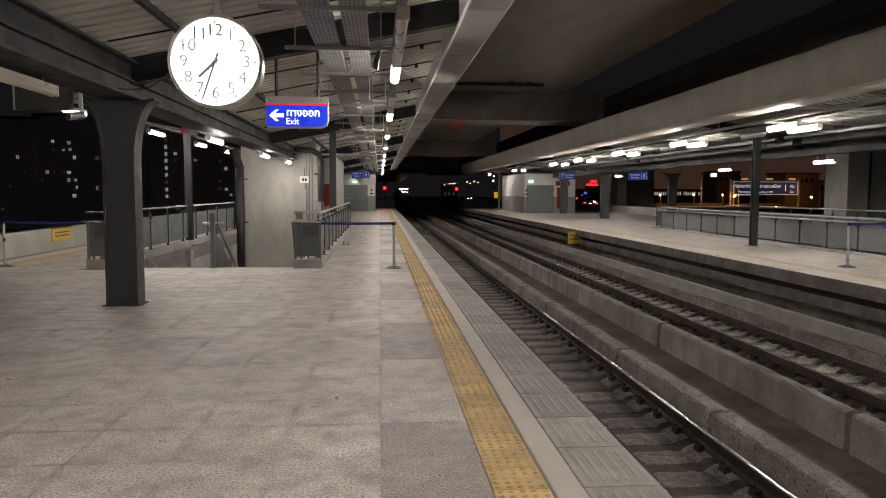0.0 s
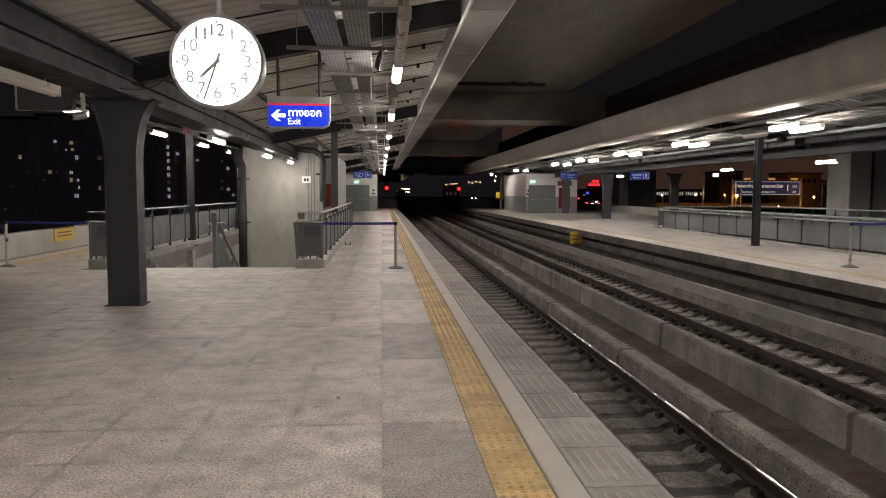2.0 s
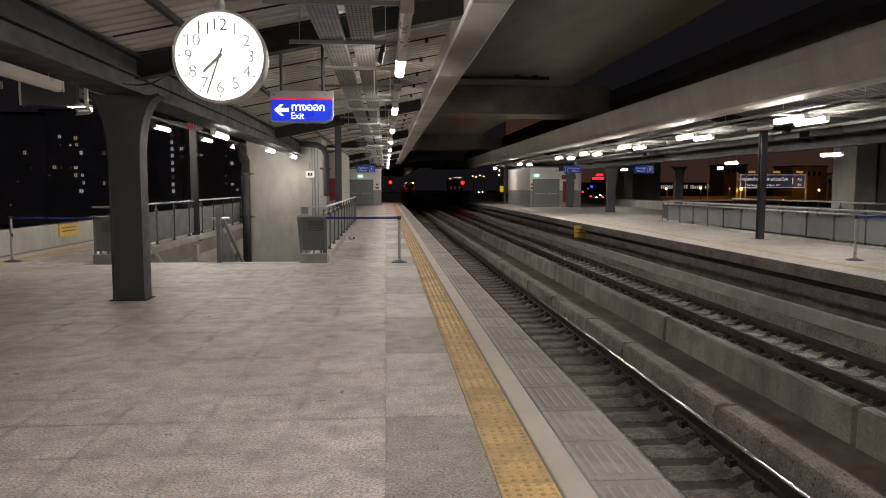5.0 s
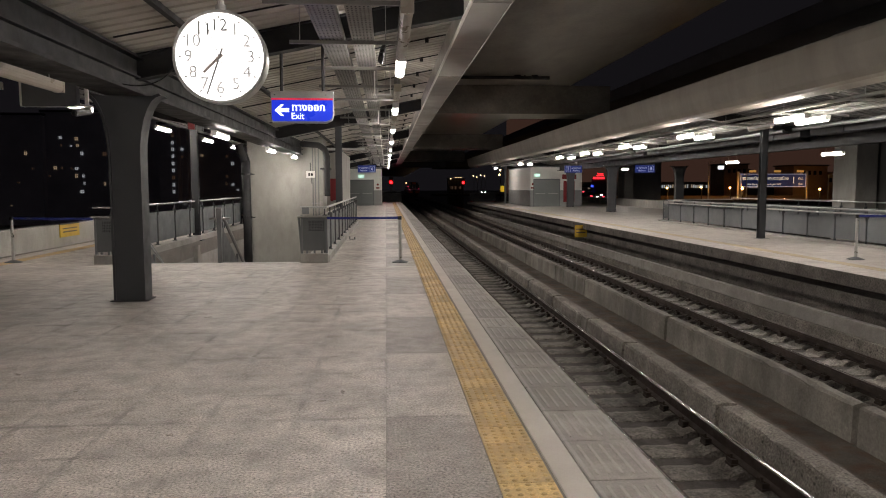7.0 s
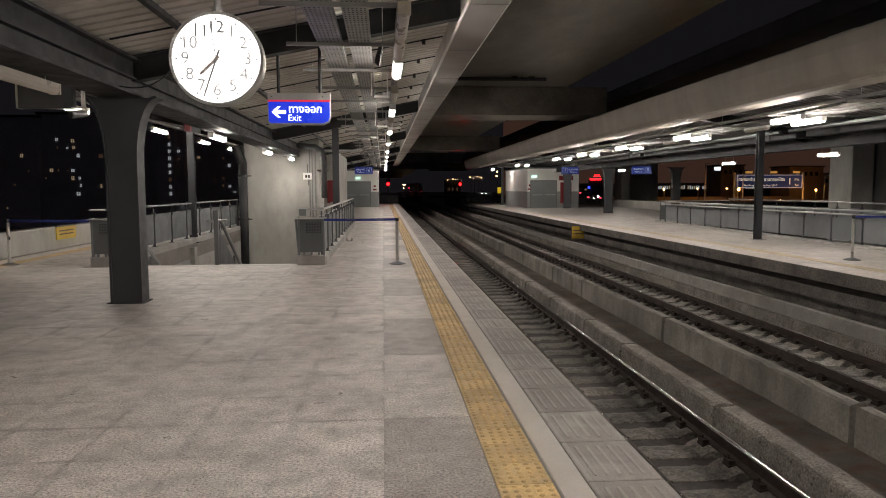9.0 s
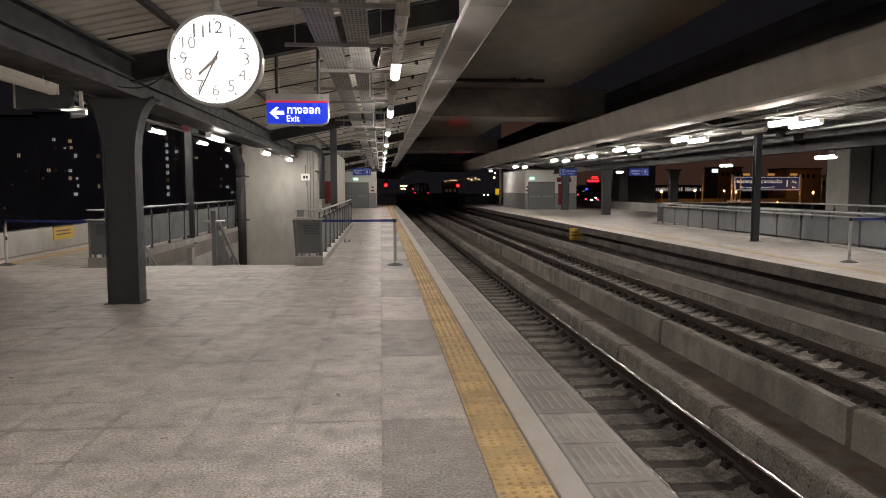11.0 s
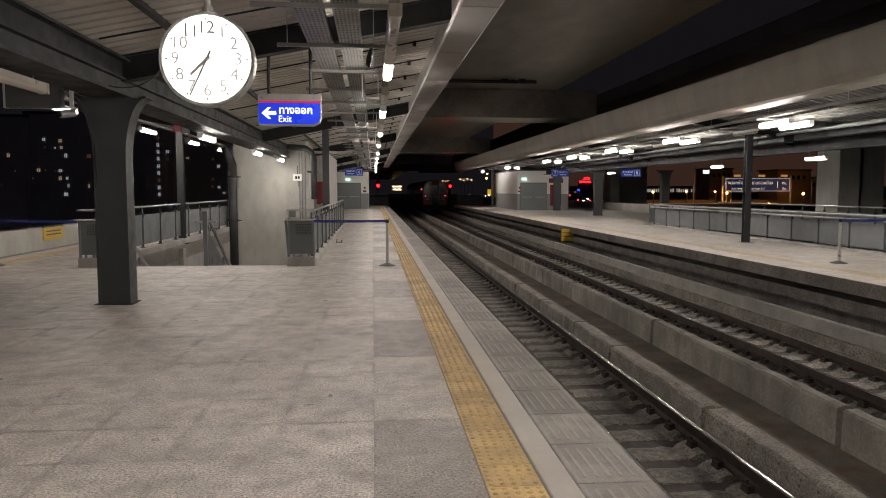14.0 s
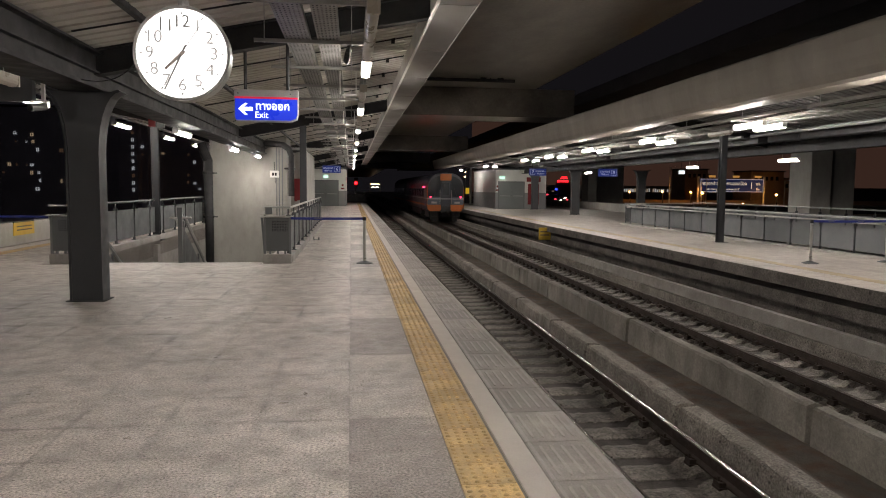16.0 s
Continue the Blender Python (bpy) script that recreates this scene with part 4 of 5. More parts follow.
# fences at the platform ends
for x0, x1, y in ((-0.35, 1.45, 70.0), (8.4, 11.0, 72.5)):
    f = thing("end_fence", "dark grey steel fence closing the platform end", "fence", "end fences", at=(x0, y, 0))
    w = x1 - x0
    for i in range(4):
        part("post", B(w * i / 3 - 0.02, w * i / 3 + 0.02, -0.02, 0.02, 0, 1.1), STEEL, f)
    part("top_rail", R((0, 0, 1.1), (w, 0, 1.1), 0.025, 8), GREYSTEEL, f)
    part("infill_panel", B(0.02, w - 0.02, -0.006, 0.006, 0.1, 0.9), STEEL, f)

# ---- clock ----
CX, CY, CZ, CR = -1.345, 6.2, 2.625, 0.375
ck = thing("station_clock", "round lit white double-faced station clock on a rod", "clock", at=(CX, CY, CZ))
bm = bmesh.new()
rod(bm, (0, 0.0, 0), (0, 0.16, 0), CR, 64)
part("case", bm, GALV, ck)
bm = bmesh.new()
ring = []
for k in range(64):
    a = 2 * math.pi * k / 64
    ring.append([bm.verts.new((r * math.sin(a), y, r * math.cos(a))) for r, y in ((CR, 0.0), (CR + 0.008, -0.005), (CR + 0.004, -0.022), (CR - 0.018, -0.016), (CR - 0.018, 0.0))])
for k in range(64):
    a, b = ring[k], ring[(k + 1) % 64]
    for i in range(5):
        bm.faces.new((a[i], a[(i + 1) % 5], b[(i + 1) % 5], b[i]))
bmesh.ops.recalc_face_normals(bm, faces=bm.faces[:])
part("bezel", bm, GALV, ck)
part("face", R((0, -0.002, 0), (0, -0.006, 0), CR - 0.016, 64), CLOCKFACE, ck, "glowing white clock face")
for k in range(1, 13):
    a = math.radians(30 * k)
    rr = CR * 0.675
    # all numerals but 11 and 12 are coloured pale, as if overexposed
    words("numeral", str(k), 0.142, INK if k in (11, 12) else INKPALE, ck, Matrix.Translation((rr * math.sin(a), -0.009, rr * math.cos(a))), wide=1.0)
    bm = bmesh.new()
    box(bm, -0.006, 0.006, -0.010, -0.006, CR * 0.83, CR * 0.885)
    bm.transform(Matrix.Rotation(a, 4, "Y"))
    part("hour_mark", bm, INK, ck)


for k in range(60):
    if k % 5:
        bm = bmesh.new()
        box(bm, -0.0022, 0.0022, -0.009, -0.006, CR * 0.845, CR * 0.88)
        bm.transform(Matrix.Rotation(math.radians(6 * k), 4, "Y"))
        part("minute_mark", bm, INKPALE, ck)


def clock_pointer(name, angle, length, tail, w, mat, y):
    bm = bmesh.new()
    prism(bm, [(-w, -tail), (w, -tail), (w * 0.75, length), (-w * 0.75, length)], "y", y - 0.003, y)
    bm.transform(Matrix.Rotation(math.radians(angle), 4, "Y"))
    return part(name, bm, mat, ck)


# pointer colour is lightened and given glow for the same glare
POINTERGREY = material("glare_lightened_bronze_pointer", (0.3, 0.255, 0.225), 0.5, vary=0.05, bump=0, glow=(1.0, 0.85, 0.78), power=0.08)
clock_pointer("hour_pointer", 226.5, 0.185, 0.03, 0.014, POINTERGREY, -0.014)
minutes = clock_pointer("minute_pointer", 199.3, 0.325, 0.075, 0.008, INK, -0.019)
part("hub", R((0, -0.026, 0), (0, -0.006, 0), 0.016, 12), POINTERGREY, ck)
seconds = part("second_pointer", prism(bmesh.new(), [(-0.003, -0.07), (0.003, -0.07), (0.002, 0.34), (-0.002, 0.34)], "y", -0.026, -0.023), INK, ck, "thin dark sweep second pointer")
part("rod", R((0, 0.08, CR), (0, 0.08, roof_z(CX) - CZ + 0.02), 0.028, 10), GALV, ck)
part("rod_collar", R((0, 0.08, CR), (0, 0.08, CR + 0.06), 0.045, 12), GALV, ck)

# ---- exit sign ----
sx0, sx1, sy, sz0, sz1 = -1.525, -0.69, 10.0, 2.42, 2.84
es = thing("exit_sign", "blue lit exit sign with a white arrow, hung from the canopy", "sign", at=(0, sy, 0))
bm = bmesh.new()
prism(bm, [(sx0, sz0 + 0.05), (sx0 + 0.02, sz0), (sx1 - 0.1, sz0), (sx1 - 0.02, sz0 + 0.04), (sx1, sz0 + 0.11), (sx1, sz1), (sx0, sz1)], "y", 0.0, 0.14)
part("casing", bm, GALV, es)
bm = bmesh.new()
prism(bm, [(sx0 + 0.012, sz0 + 0.05), (sx0 + 0.03, sz0 + 0.02), (sx1 - 0.1, sz0 + 0.02), (sx1 - 0.03, sz0 + 0.05), (sx1 - 0.012, sz0 + 0.11), (sx1 - 0.012, sz1 - 0.12), (sx0 + 0.012, sz1 - 0.12)], "y", -0.008, 0.0)
part("face", bm, SIGNBLUE, es, "glowing blue sign face")
part("red_band", B(sx0 + 0.005, sx1 - 0.005, -0.01, 0.0, sz1 - 0.118, sz1 - 0.094), SIGNRED, es)
bm = bmesh.new()
ax, az = sx0 + 0.05, sz0 + 0.165
prism(bm, [(ax, az), (ax + 0.085, az + 0.075), (ax + 0.125, az + 0.075), (ax + 0.07, az + 0.024), (ax + 0.19, az + 0.024), (ax + 0.19, az - 0.024), (ax + 0.07, az - 0.024), (ax + 0.125, az - 0.075), (ax + 0.085, az - 0.075)], "y", -0.012, -0.008)
part("arrow", bm, LETTER, es)
words("lettering", "ทางออก", 0.14, LETTER, es, Matrix.Translation((sx0 + 0.5, -0.011, sz0 + 0.2)), wide=0.98, bold=0.002)
words("lettering", "Exit", 0.12, LETTER, es, Matrix.Translation((sx0 + 0.355, -0.011, sz0 + 0.085)), wide=0.95)
for x in (sx0 + 0.14, sx1 - 0.14):
    part("hanger", R((x, 0.07, sz1), (x, 0.07, roof_z(x) + 0.01), 0.022, 8), STEEL, es)
for x in (sx0 + 0.05, sx1 - 0.1):
    part("screw", R((x, -0.004, sz1 - 0.05), (x, 0.002, sz1 - 0.05), 0.008, 8), STEEL, es)


def platform_sign(x, y, z, number, left, top):
    s = thing("platform_sign", "blue hanging platform number sign " + number, "sign", "platform signs", at=(x, y, z))
    part("panel", B(-0.55, 0.55, -0.06, 0.06, -0.22, 0.22, bevel=0.01), SIGNDIM, s)
    nx = -0.33 if left else 0.33
    part("number_box", B(nx - 0.15, nx + 0.15, -0.066, -0.06, -0.16, 0.16), LETTERDIM, s)
    part("number_field", B(nx - 0.138, nx + 0.138, -0.07, -0.066, -0.148, 0.148), SIGNDIM, s)
    words("numeral", number, 0.27, LETTERDIM, s, Matrix.Translation((nx, -0.073, 0.0)))
    tx = 0.18 if left else -0.2
    words("lettering", "ชานชาลา", 0.17, LETTERDIM, s, Matrix.Translation((tx, -0.064, 0.06)))
    words("lettering", "Platform", 0.13, LETTERDIM, s, Matrix.Translation((tx, -0.064, -0.1)))
    for dx in (-0.35, 0.35):
        part("hanger", R((dx, 0, 0.22), (dx, 0, top - z), 0.018, 6), STEEL, s)


platform_sign(-1.17, 45.0, 2.64, "6", False, 3.4)
platform_sign(11.75, 45.0, 2.62, "7", True, 3.3)
platform_sign(14.55, 40.0, 2.52, "8", False, 3.52)

# ---- things on the near column and girder ----
cc = thing("security_camera", "white bullet security camera on a bracket", "security camera", at=(-3.82, 9.6, 2.5))
part("camera_body", R((-0.05, -0.1, -0.01), (0.06, 0.08, 0.03), 0.05, 12), GALV, cc)
part("sun_shield", B(-0.06, 0.12, -0.06, 0.06, 0.075, 0.085), WHITE, cc)
part("lens_ring", R((-0.058, -0.112, -0.013), (-0.05, -0.1, -0.01), 0.042, 12), BLACK, cc)
part("bracket", B(0.02, 0.06, 0.05, 0.09, 0.03, 0.35), WHITE, cc)
ib = thing("hanging_cabinet", "grey hanging sign box seen from its side", "sign", at=(-4.4, 9.9, 2.55))
part("sign_box", B(-0.26, 0.42, -0.06, 0.06, 0.05, 0.46, bevel=0.01), COLGREY, ib)
part("edge_strip", B(-0.285, -0.26, -0.06, 0.06, 0.05, 0.5), WHITE, ib)
part("hanger", B(0.05, 0.09, -0.02, 0.02, 0.46, 0.82), STEEL, ib)
rs = thing("red_sign", "small dark red hanging sign seen edge on", "sign", at=(-4.83, 18.6, 0))
part("panel", B(-0.05, 0.1, -0.04, 0.04, 2.98, 3.5), DULLRED, rs)
part("back_panel", B(0.14, 0.32, -0.03, 0.03, 2.95, 3.5), GREYSTEEL, rs)

# coil of cable on the tray
co = thing("cable_coil", "coil of black cable hung from the tray", "cable", at=(-0.02, 9.0, 3.18))
for k in range(4):
    bm = bmesh.new()
    n = 18
    pts = [Vector((0.012 * k - 0.02 + 0.03 * math.cos(2 * math.pi * i / n), 0.13 * math.sin(2 * math.pi * i / n), (0.1 + 0.012 * k) * math.cos(2 * math.pi * i / n))) for i in range(n)]
    for i in range(n):
        rod(bm, pts[i], pts[(i + 1) % n], 0.01, 6)
    part("loop", bm, BLACK, co)

# ---- railings, piers of platform B ----
structure("far_kerb", B(12.1, 12.34, 10, 31.4, 0.0, 0.07), CONCRETE, "low kerb under the far railing", "kerb")
railing(12.2, 11.0, 30.5, 0.05, 0.93, 1.28, "grey steel railing with perforated panels on the far platform", -0.12, 0.78, "far railings")
railing(15.5, 10.8, 31.3, 0.0, 1.02, 1.28, "grey steel railing on the far side of the far stair", 0, None, "far railings")
r3 = railing(0, 0, 3.2, 0.05, 0.95, 1.07, "grey steel railing across the far stair end", 0, None, "far railings")
r3.location = (15.5, 31.35, 0.05)
r3.rotation_euler = (0, 0, radians(90))
structure("far_parapet", B(18.8, 19.0, Y0, Y1, -0.4, 0.56), WALLCON, "low concrete parapet of the far platform", "parapet")
for x0, x1, y, top in ((22.4, 23.5, 34.0, 9.0), (24.0, 25.2, 34.6, 9.0), (20.45, 21.25, 62.0, 6.5), (24.0, 26.8, 70.0, 6.5)):
    p = thing("viaduct_pier", "bare concrete viaduct pier", "pier", "viaduct piers", "structure", ((x0 + x1) / 2, y, 0))
    w = (x1 - x0) / 2
    part("shaft", B(-w, w, -0.9, 0.9, -7.0, top - 1.2, bevel=0.06), WALLCON, p)
    part("cap", B(-w - 0.25, w + 0.25, -1.1, 1.1, top - 1.2, top, bevel=0.05), WALLCON, p)
pp = thing("pier_pipe", "dark pipe between the viaduct piers", "pipe", at=(23.75, 34.0, 0))
part("tube", R((0, 0, -7), (0, 0, 8), 0.17, 10), STEEL, pp)
tw = thing("outer_viaduct", "dark concrete road viaduct behind the station", "viaduct", kind="structure")
part("deck", B(20.0, 36.0, -40, 320, 9.0, 10.0), FARWALL, tw)

# loose cable along the girder and a curved drain pipe near the shaft top
lc = thing("hanging_cable", "thin dark cable looping from the girder to the clock", "cable")
bm = bmesh.new()
n = 16
cable_a, cable_b, cable_c = Vector((-3.2, 9.29, 2.82)), Vector((-2.2, 7.4, 2.48)), Vector((-1.7, 6.28, 2.6))
pts = [cable_a * (1 - i / n) ** 2 + cable_b * 2 * (i / n) * (1 - i / n) + cable_c * (i / n) ** 2 for i in range(n + 1)]
for p, q in zip(pts, pts[1:]):
    rod(bm, p, q, 0.007, 6)
part("strand", bm, STEEL, lc)
cp = thing("curved_drain_pipe", "thick grey drain pipe bending under the canopy", "pipe")
bm = bmesh.new()
pts = [Vector((-2.2, 27.6, 1.2)), Vector((-2.2, 27.6, 2.7)), Vector((-2.28, 27.6, 2.95)), Vector((-2.5, 27.6, 3.1)), Vector((-3.1, 27.6, 3.15))]
for p, q in zip(pts, pts[1:]):
    rod(bm, p, q, 0.11, 12)
    ball(bm, q, 0.11, 12)
part("pipe_run", bm, STEEL, cp)
part("wall_bracket", B(-2.45, -2.1, 27.58, 28.5, 2.2, 2.26), STEEL, cp)

# ---- signals and far lights ----
def signal(x, y, z, ground, label):
    s = thing("railway_signal", label, "signal", "railway signals", at=(x, y, z))
    part("post", R((0, 0.2, ground - z), (0, 0.2, 0.5), 0.06, 8), STEEL, s)
    part("head", B(-0.24, 0.24, 0.05, 0.25, -0.35, 0.6, bevel=0.02), BLACK, s)
    part("lens", R((0, 0.0, 0), (0, 0.06, 0), 0.15, 16), REDLAMP, s, "glowing red lens")
    bm = bmesh.new()
    hoop = []
    for k in range(20):
        a = 2 * math.pi * k / 20
        long_ = -0.75 if math.sin(a) > -0.5 else -0.6
        hoop.append([bm.verts.new((r * math.cos(a), yy, r * math.sin(a))) for r, yy in ((0.165, 0.05), (0.165, long_), (0.185, long_), (0.185, 0.05))])
    for k in range(20):
        a, c = hoop[k], hoop[(k + 1) % 20]
        for i in range(4):
            bm.faces.new((a[i], a[(i + 1) % 4], c[(i + 1) % 4], c[i]))
    bmesh.ops.recalc_face_normals(bm, faces=bm.faces[:])
    part("hood", bm, BLACK, s)


signal(0.55, 82.0, 2.02, -1.4, "railway signal showing red beyond the platform end")
signal(9.1, 86.0, 1.98, -1.4, "railway signal showing red beyond the far platform")


def street_lamp(x, y, z, mat, r, ground, label):
    s = thing("street_lamp", label, "street lamp", "street lamps", at=(x, y, z))
    part("bulb", ball(bmesh.new(), (0, 0, 0), r, 10), mat, s)
    part("pole", R((0.3, 0.3, ground - z), (0.3, 0.3, r), 0.09, 6), STEEL, s)


WARMLAMP = material("warm_far_lamp", (0.3, 0.2, 0.1), 0.5, vary=0.01, bump=0, glow=(1.0, 0.66, 0.3), power=7.0)
REDFAR = material("red_far_light", (0.3, 0, 0), 0.5, vary=0.01, bump=0, glow=(1.0, 0.05, 0.08), power=3.0)
for px, py, r in ((786, 327, 0.3), (795, 325, 0.3), (800, 325.5, 0.25), (804, 325, 0.3), (826, 322, 0.35), (832, 324, 0.3), (839, 321, 0.35), (846, 323, 0.3), (873, 320, 0.6), (874, 312, 0.5)):
    street_lamp((px - 672) * 260 / 1280, 260.0, 1.56 + (340.5 - py) * 260 / 1280, WARMLAMP, r * 0.5, -7, "distant warm street lamp beside the line")
for x, z, r in ((57.9, 1.1, 0.2), (65.1, 1.2, 0.16), (71.4, 1.2, 0.14), (74.0, 1.0, 0.26), (90.9, 0.8, 0.26), (83.2, -1.2, 0.16), (56.3, -1.0, 0.24)):
    street_lamp(x, 146.0, z, ORANGE, r * 0.6, -7, "orange sodium street lamp along the road")
for x, h in ((74.8, 10.9), (75.9, 10.8), (94.0, 10.9), (95.8, 14.3), (67.6, 13.5)):
    mast = thing("mast", "thin steel lamp mast lit by street lamps", "mast", "masts", at=(x, 148.0, -7))
    part("shaft", R((0, 0, 0), (0, 0, h), 0.14, 6, 0.09), GALV, mast)
    part("arm", R((0, 0, h - 0.2), (1.2, 0, h + 0.1), 0.06, 6), GALV, mast)

# lit row of windows of a long low building, road wall and dark blocks
lb2 = thing("long_building", "long low dark building with a lit window strip", "building", at=(0, 202, 0))
part("wall", B(58, 190, 0.2, 8, -7, 2.3), FARWALL, lb2)
part("roof", B(57.5, 190.5, -0.2, 8, 2.3, 2.7), FARWALL, lb2)
for i in range(52):
    if i % 7 == 3:
        continue
    part("window", B(76.0 + i * 0.62 + random.uniform(0, 0.1), 76.0 + i * 0.62 + 0.42, 0.1, 0.2, 0.95, 2.0 + random.uniform(-0.3, 0.0)), WINCOOL if i % 3 else WINWARM, lb2)
ROADWALL = material("road_wall_concrete", (0.3, 0.22, 0.16), 0.85, vary=0.25, scale=1.5, bump=0.1)
rw = thing("road_wall", "concrete road embankment wall under street lamps", "wall", kind="structure")
part("wall_face", B(50, 190, 156, 157, -7, -0.6), ROADWALL, rw)
structure("side_road", B(20, 190, 120, 156, -4.0, -3.8), ASPHALT, "dark road beside the railway", "road")
for x0, x1, y, z1 in ((92, 100, 158, 6.0), (101, 112, 160, 4.4), (84, 90, 175, 6.8)):
    bl = thing("apartment_block", "dim brown building behind the road", "building", "far buildings", at=(0, y, 0))
    part("wall", B(x0, x1, 0, 8, -7, z1), ROADWALL, bl)
    part("roof", B(x0 - 0.3, x1 + 0.3, -0.3, 8.3, z1, z1 + 0.3), FARWALL, bl)
    for i in range(5):
        part("window", B(x0 + 0.8 + i * 1.3, x0 + 1.5 + i * 1.3, -0.05, 0.0, z1 - 2.0, z1 - 1.1), GLASS, bl)

# road sign over the highway; panel, border and lettering emit in place of lamplight
hs = thing("highway_sign", "large blue highway exit sign on a gantry", "road sign", at=(0, 150, 0))
hx0, hx1, hz0, hz1 = 75.6, 90.2, 1.3, 4.1
part("panel", B(hx0, hx1, 0, 0.2, hz0, hz1), ROADSIGN := material("self_lit_blue_road_sign", (0.02, 0.04, 0.16), 0.5, vary=0.05, bump=0, glow=(0.02, 0.05, 0.22), power=0.12), hs)
for a in ((hx0, hx1, hz0, hz0 + 0.12), (hx0, hx1, hz1 - 0.12, hz1), (hx0, hx0 + 0.12, hz0, hz1), (hx1 - 0.12, hx1, hz0, hz1)):
    part("border", B(a[0], a[1], -0.04, -0.005, a[2], a[3]), LETTERDIM, hs)
SIGNTXT = material("self_lit_road_sign_letter", (0.7, 0.7, 0.65), 0.5, vary=0.02, bump=0, glow=(1.0, 0.95, 0.8), power=0.6)
words("lettering", "ทางออกท่าอากาศยานดอนเมือง", 1.02, SIGNTXT, hs, Matrix.Translation((80.9, -0.02, 3.1)), wide=0.86)
words("lettering", "Don Muang International Airport EXIT", 0.55, SIGNTXT, hs, Matrix.Translation((80.9, -0.02, 1.85)), wide=0.86)
words("numeral", "1", 2.0, SIGNTXT, hs, Matrix.Translation((87.4, -0.02, 2.65)))
words("lettering", "กม.", 1.0, SIGNTXT, hs, Matrix.Translation((89.0, -0.02, 3.1)), wide=0.8)
words("lettering", "Km.", 0.7, SIGNTXT, hs, Matrix.Translation((89.0, -0.02, 1.9)), wide=0.8)
for x in (hx0 + 2, hx0 + 7.5, hx1 - 2):
    part("top_light", B(x - 0.7, x + 0.7, -1.3, -1.0, hz1 + 0.3, hz1 + 0.75), WARMDIM := material("warm_sign_light", (0.3, 0.2, 0.1), 0.5, vary=0.3, scale=20, bump=0, glow=(1.0, 0.5, 0.12), power=0.35), hs)
for x in (hx0 - 0.4, hx1 + 0.4):
    part("post", R((x, 0.3, -7), (x, 0.3, 4.6), 0.25, 8), GALV, hs)
part("gantry_beam", B(hx0 - 0.6, hx1 + 0.6, 0.25, 0.5, 2.6, 2.9), GALV, hs)

# red neon shop sign and blue screen
ns = thing("neon_sign", "red glowing shop sign on a roof", "sign", at=(0, 120, 0))
for a in ((34.75, 35.3, 2.72, 3.1), (35.4, 35.9, 2.72, 3.1), (36.0, 36.7, 2.72, 3.1), (35.3, 36.6, 3.3, 3.42), (35.5, 36.5, 3.52, 3.7)):
    part("glyph_bar", B(a[0], a[1], 0, 0.15, a[2], a[3], bevel=0.03), NEON, ns)
part("frame", B(34.6, 37.0, 0.2, 0.3, -7, 3.0), FARWALL, ns)
bs = thing("advert_screen", "small bright blue advertising screen", "screen", at=(0, 120, 0))
part("screen_face", B(33.8, 34.8, 0, 0.1, 0.9, 1.7), BLUELED, bs)
part("post", B(34.2, 34.4, 0.1, 0.3, -7, 1.2), STEEL, bs)
for px, py, m in ((1025, 352, REDFAR), (1040, 360, REDFAR), (1050, 362, HEADLIGHT), (1062, 361, REDFAR), (1035, 346, WINWARM), (1058, 358, HEADLIGHT)):
    x, z = (px - 672) * 118 / 1280, 1.56 - (py - 342) * 118 / 1280
    c = thing("parked_car", "dark car with its lamps lit on the road", "car", "cars", at=(x, 118, z))
    part("lamp", B(-0.16, 0.16, -0.05, 0, -0.1, 0.1, bevel=0.03), m, c)
    part("body", B(-0.8, 0.8, 0, 3.8, -0.5, 0.2, bevel=0.15), BLACK, c)
    part("cabin", B(-0.65, 0.65, 0.9, 3.0, 0.2, 0.7, bevel=0.15), GLASS, c)
structure("slip_road", B(20, 120, 112, 126, -2.2, -0.95), ASPHALT, "dark slip road beside the railway", "road")

# warm lit shed and road lights straight ahead
sh = thing("trackside_shed", "dim trackside building with lit windows", "building", at=(0, 262, 0))
part("wall", B(22.5, 28.0, 0, 6, -7, 4.4), FARWALL, sh)
part("roof", B(22.2, 28.3, -0.3, 6, 4.4, 4.7), FARWALL, sh)
for i in range(3):
    part("window", B(23.3 + i * 1.5, 24.0 + i * 1.5, -0.05, 0, 0.5, 1.6), WINDIM, sh)
fl = thing("far_lit_shelter", "far lit platform shelter beyond the station", "shelter", at=(11.8, 366, 0))
part("light_strip", B(-2.0, 2.4, 0, 0.3, 2.9, 3.4), WARMLAMP, fl)
for i in range(5):
    part("lamp", B(-1.8 + i * 0.85, -1.3 + i * 0.85, -0.2, 0, 1.3 + 0.4 * (i % 2), 1.75 + 0.4 * (i % 2)), HEADLIGHT if i % 2 else WARMLAMP, fl)
part("roof", B(-2.6, 3.0, -0.4, 3.0, 3.5, 3.8), FARWALL, fl)
for x in (-2.4, 2.8):
    part("post", B(x - 0.1, x + 0.1, 0.5, 0.7, -7, 3.5), FARWALL, fl)


# emissive slab in place of the town's glow behind the right-hand platform, far away
HAZEGLOW = material("town_glow_slab", (0.01, 0.01, 0.01), 0.9, vary=0.01, bump=0, glow=(1.0, 0.5, 0.36), power=0.034)
structure("backdrop", B(150, 900, 900, 902, -7, 90), HAZEGLOW, "glowing brown slab in place of night haze over the town", "backdrop")


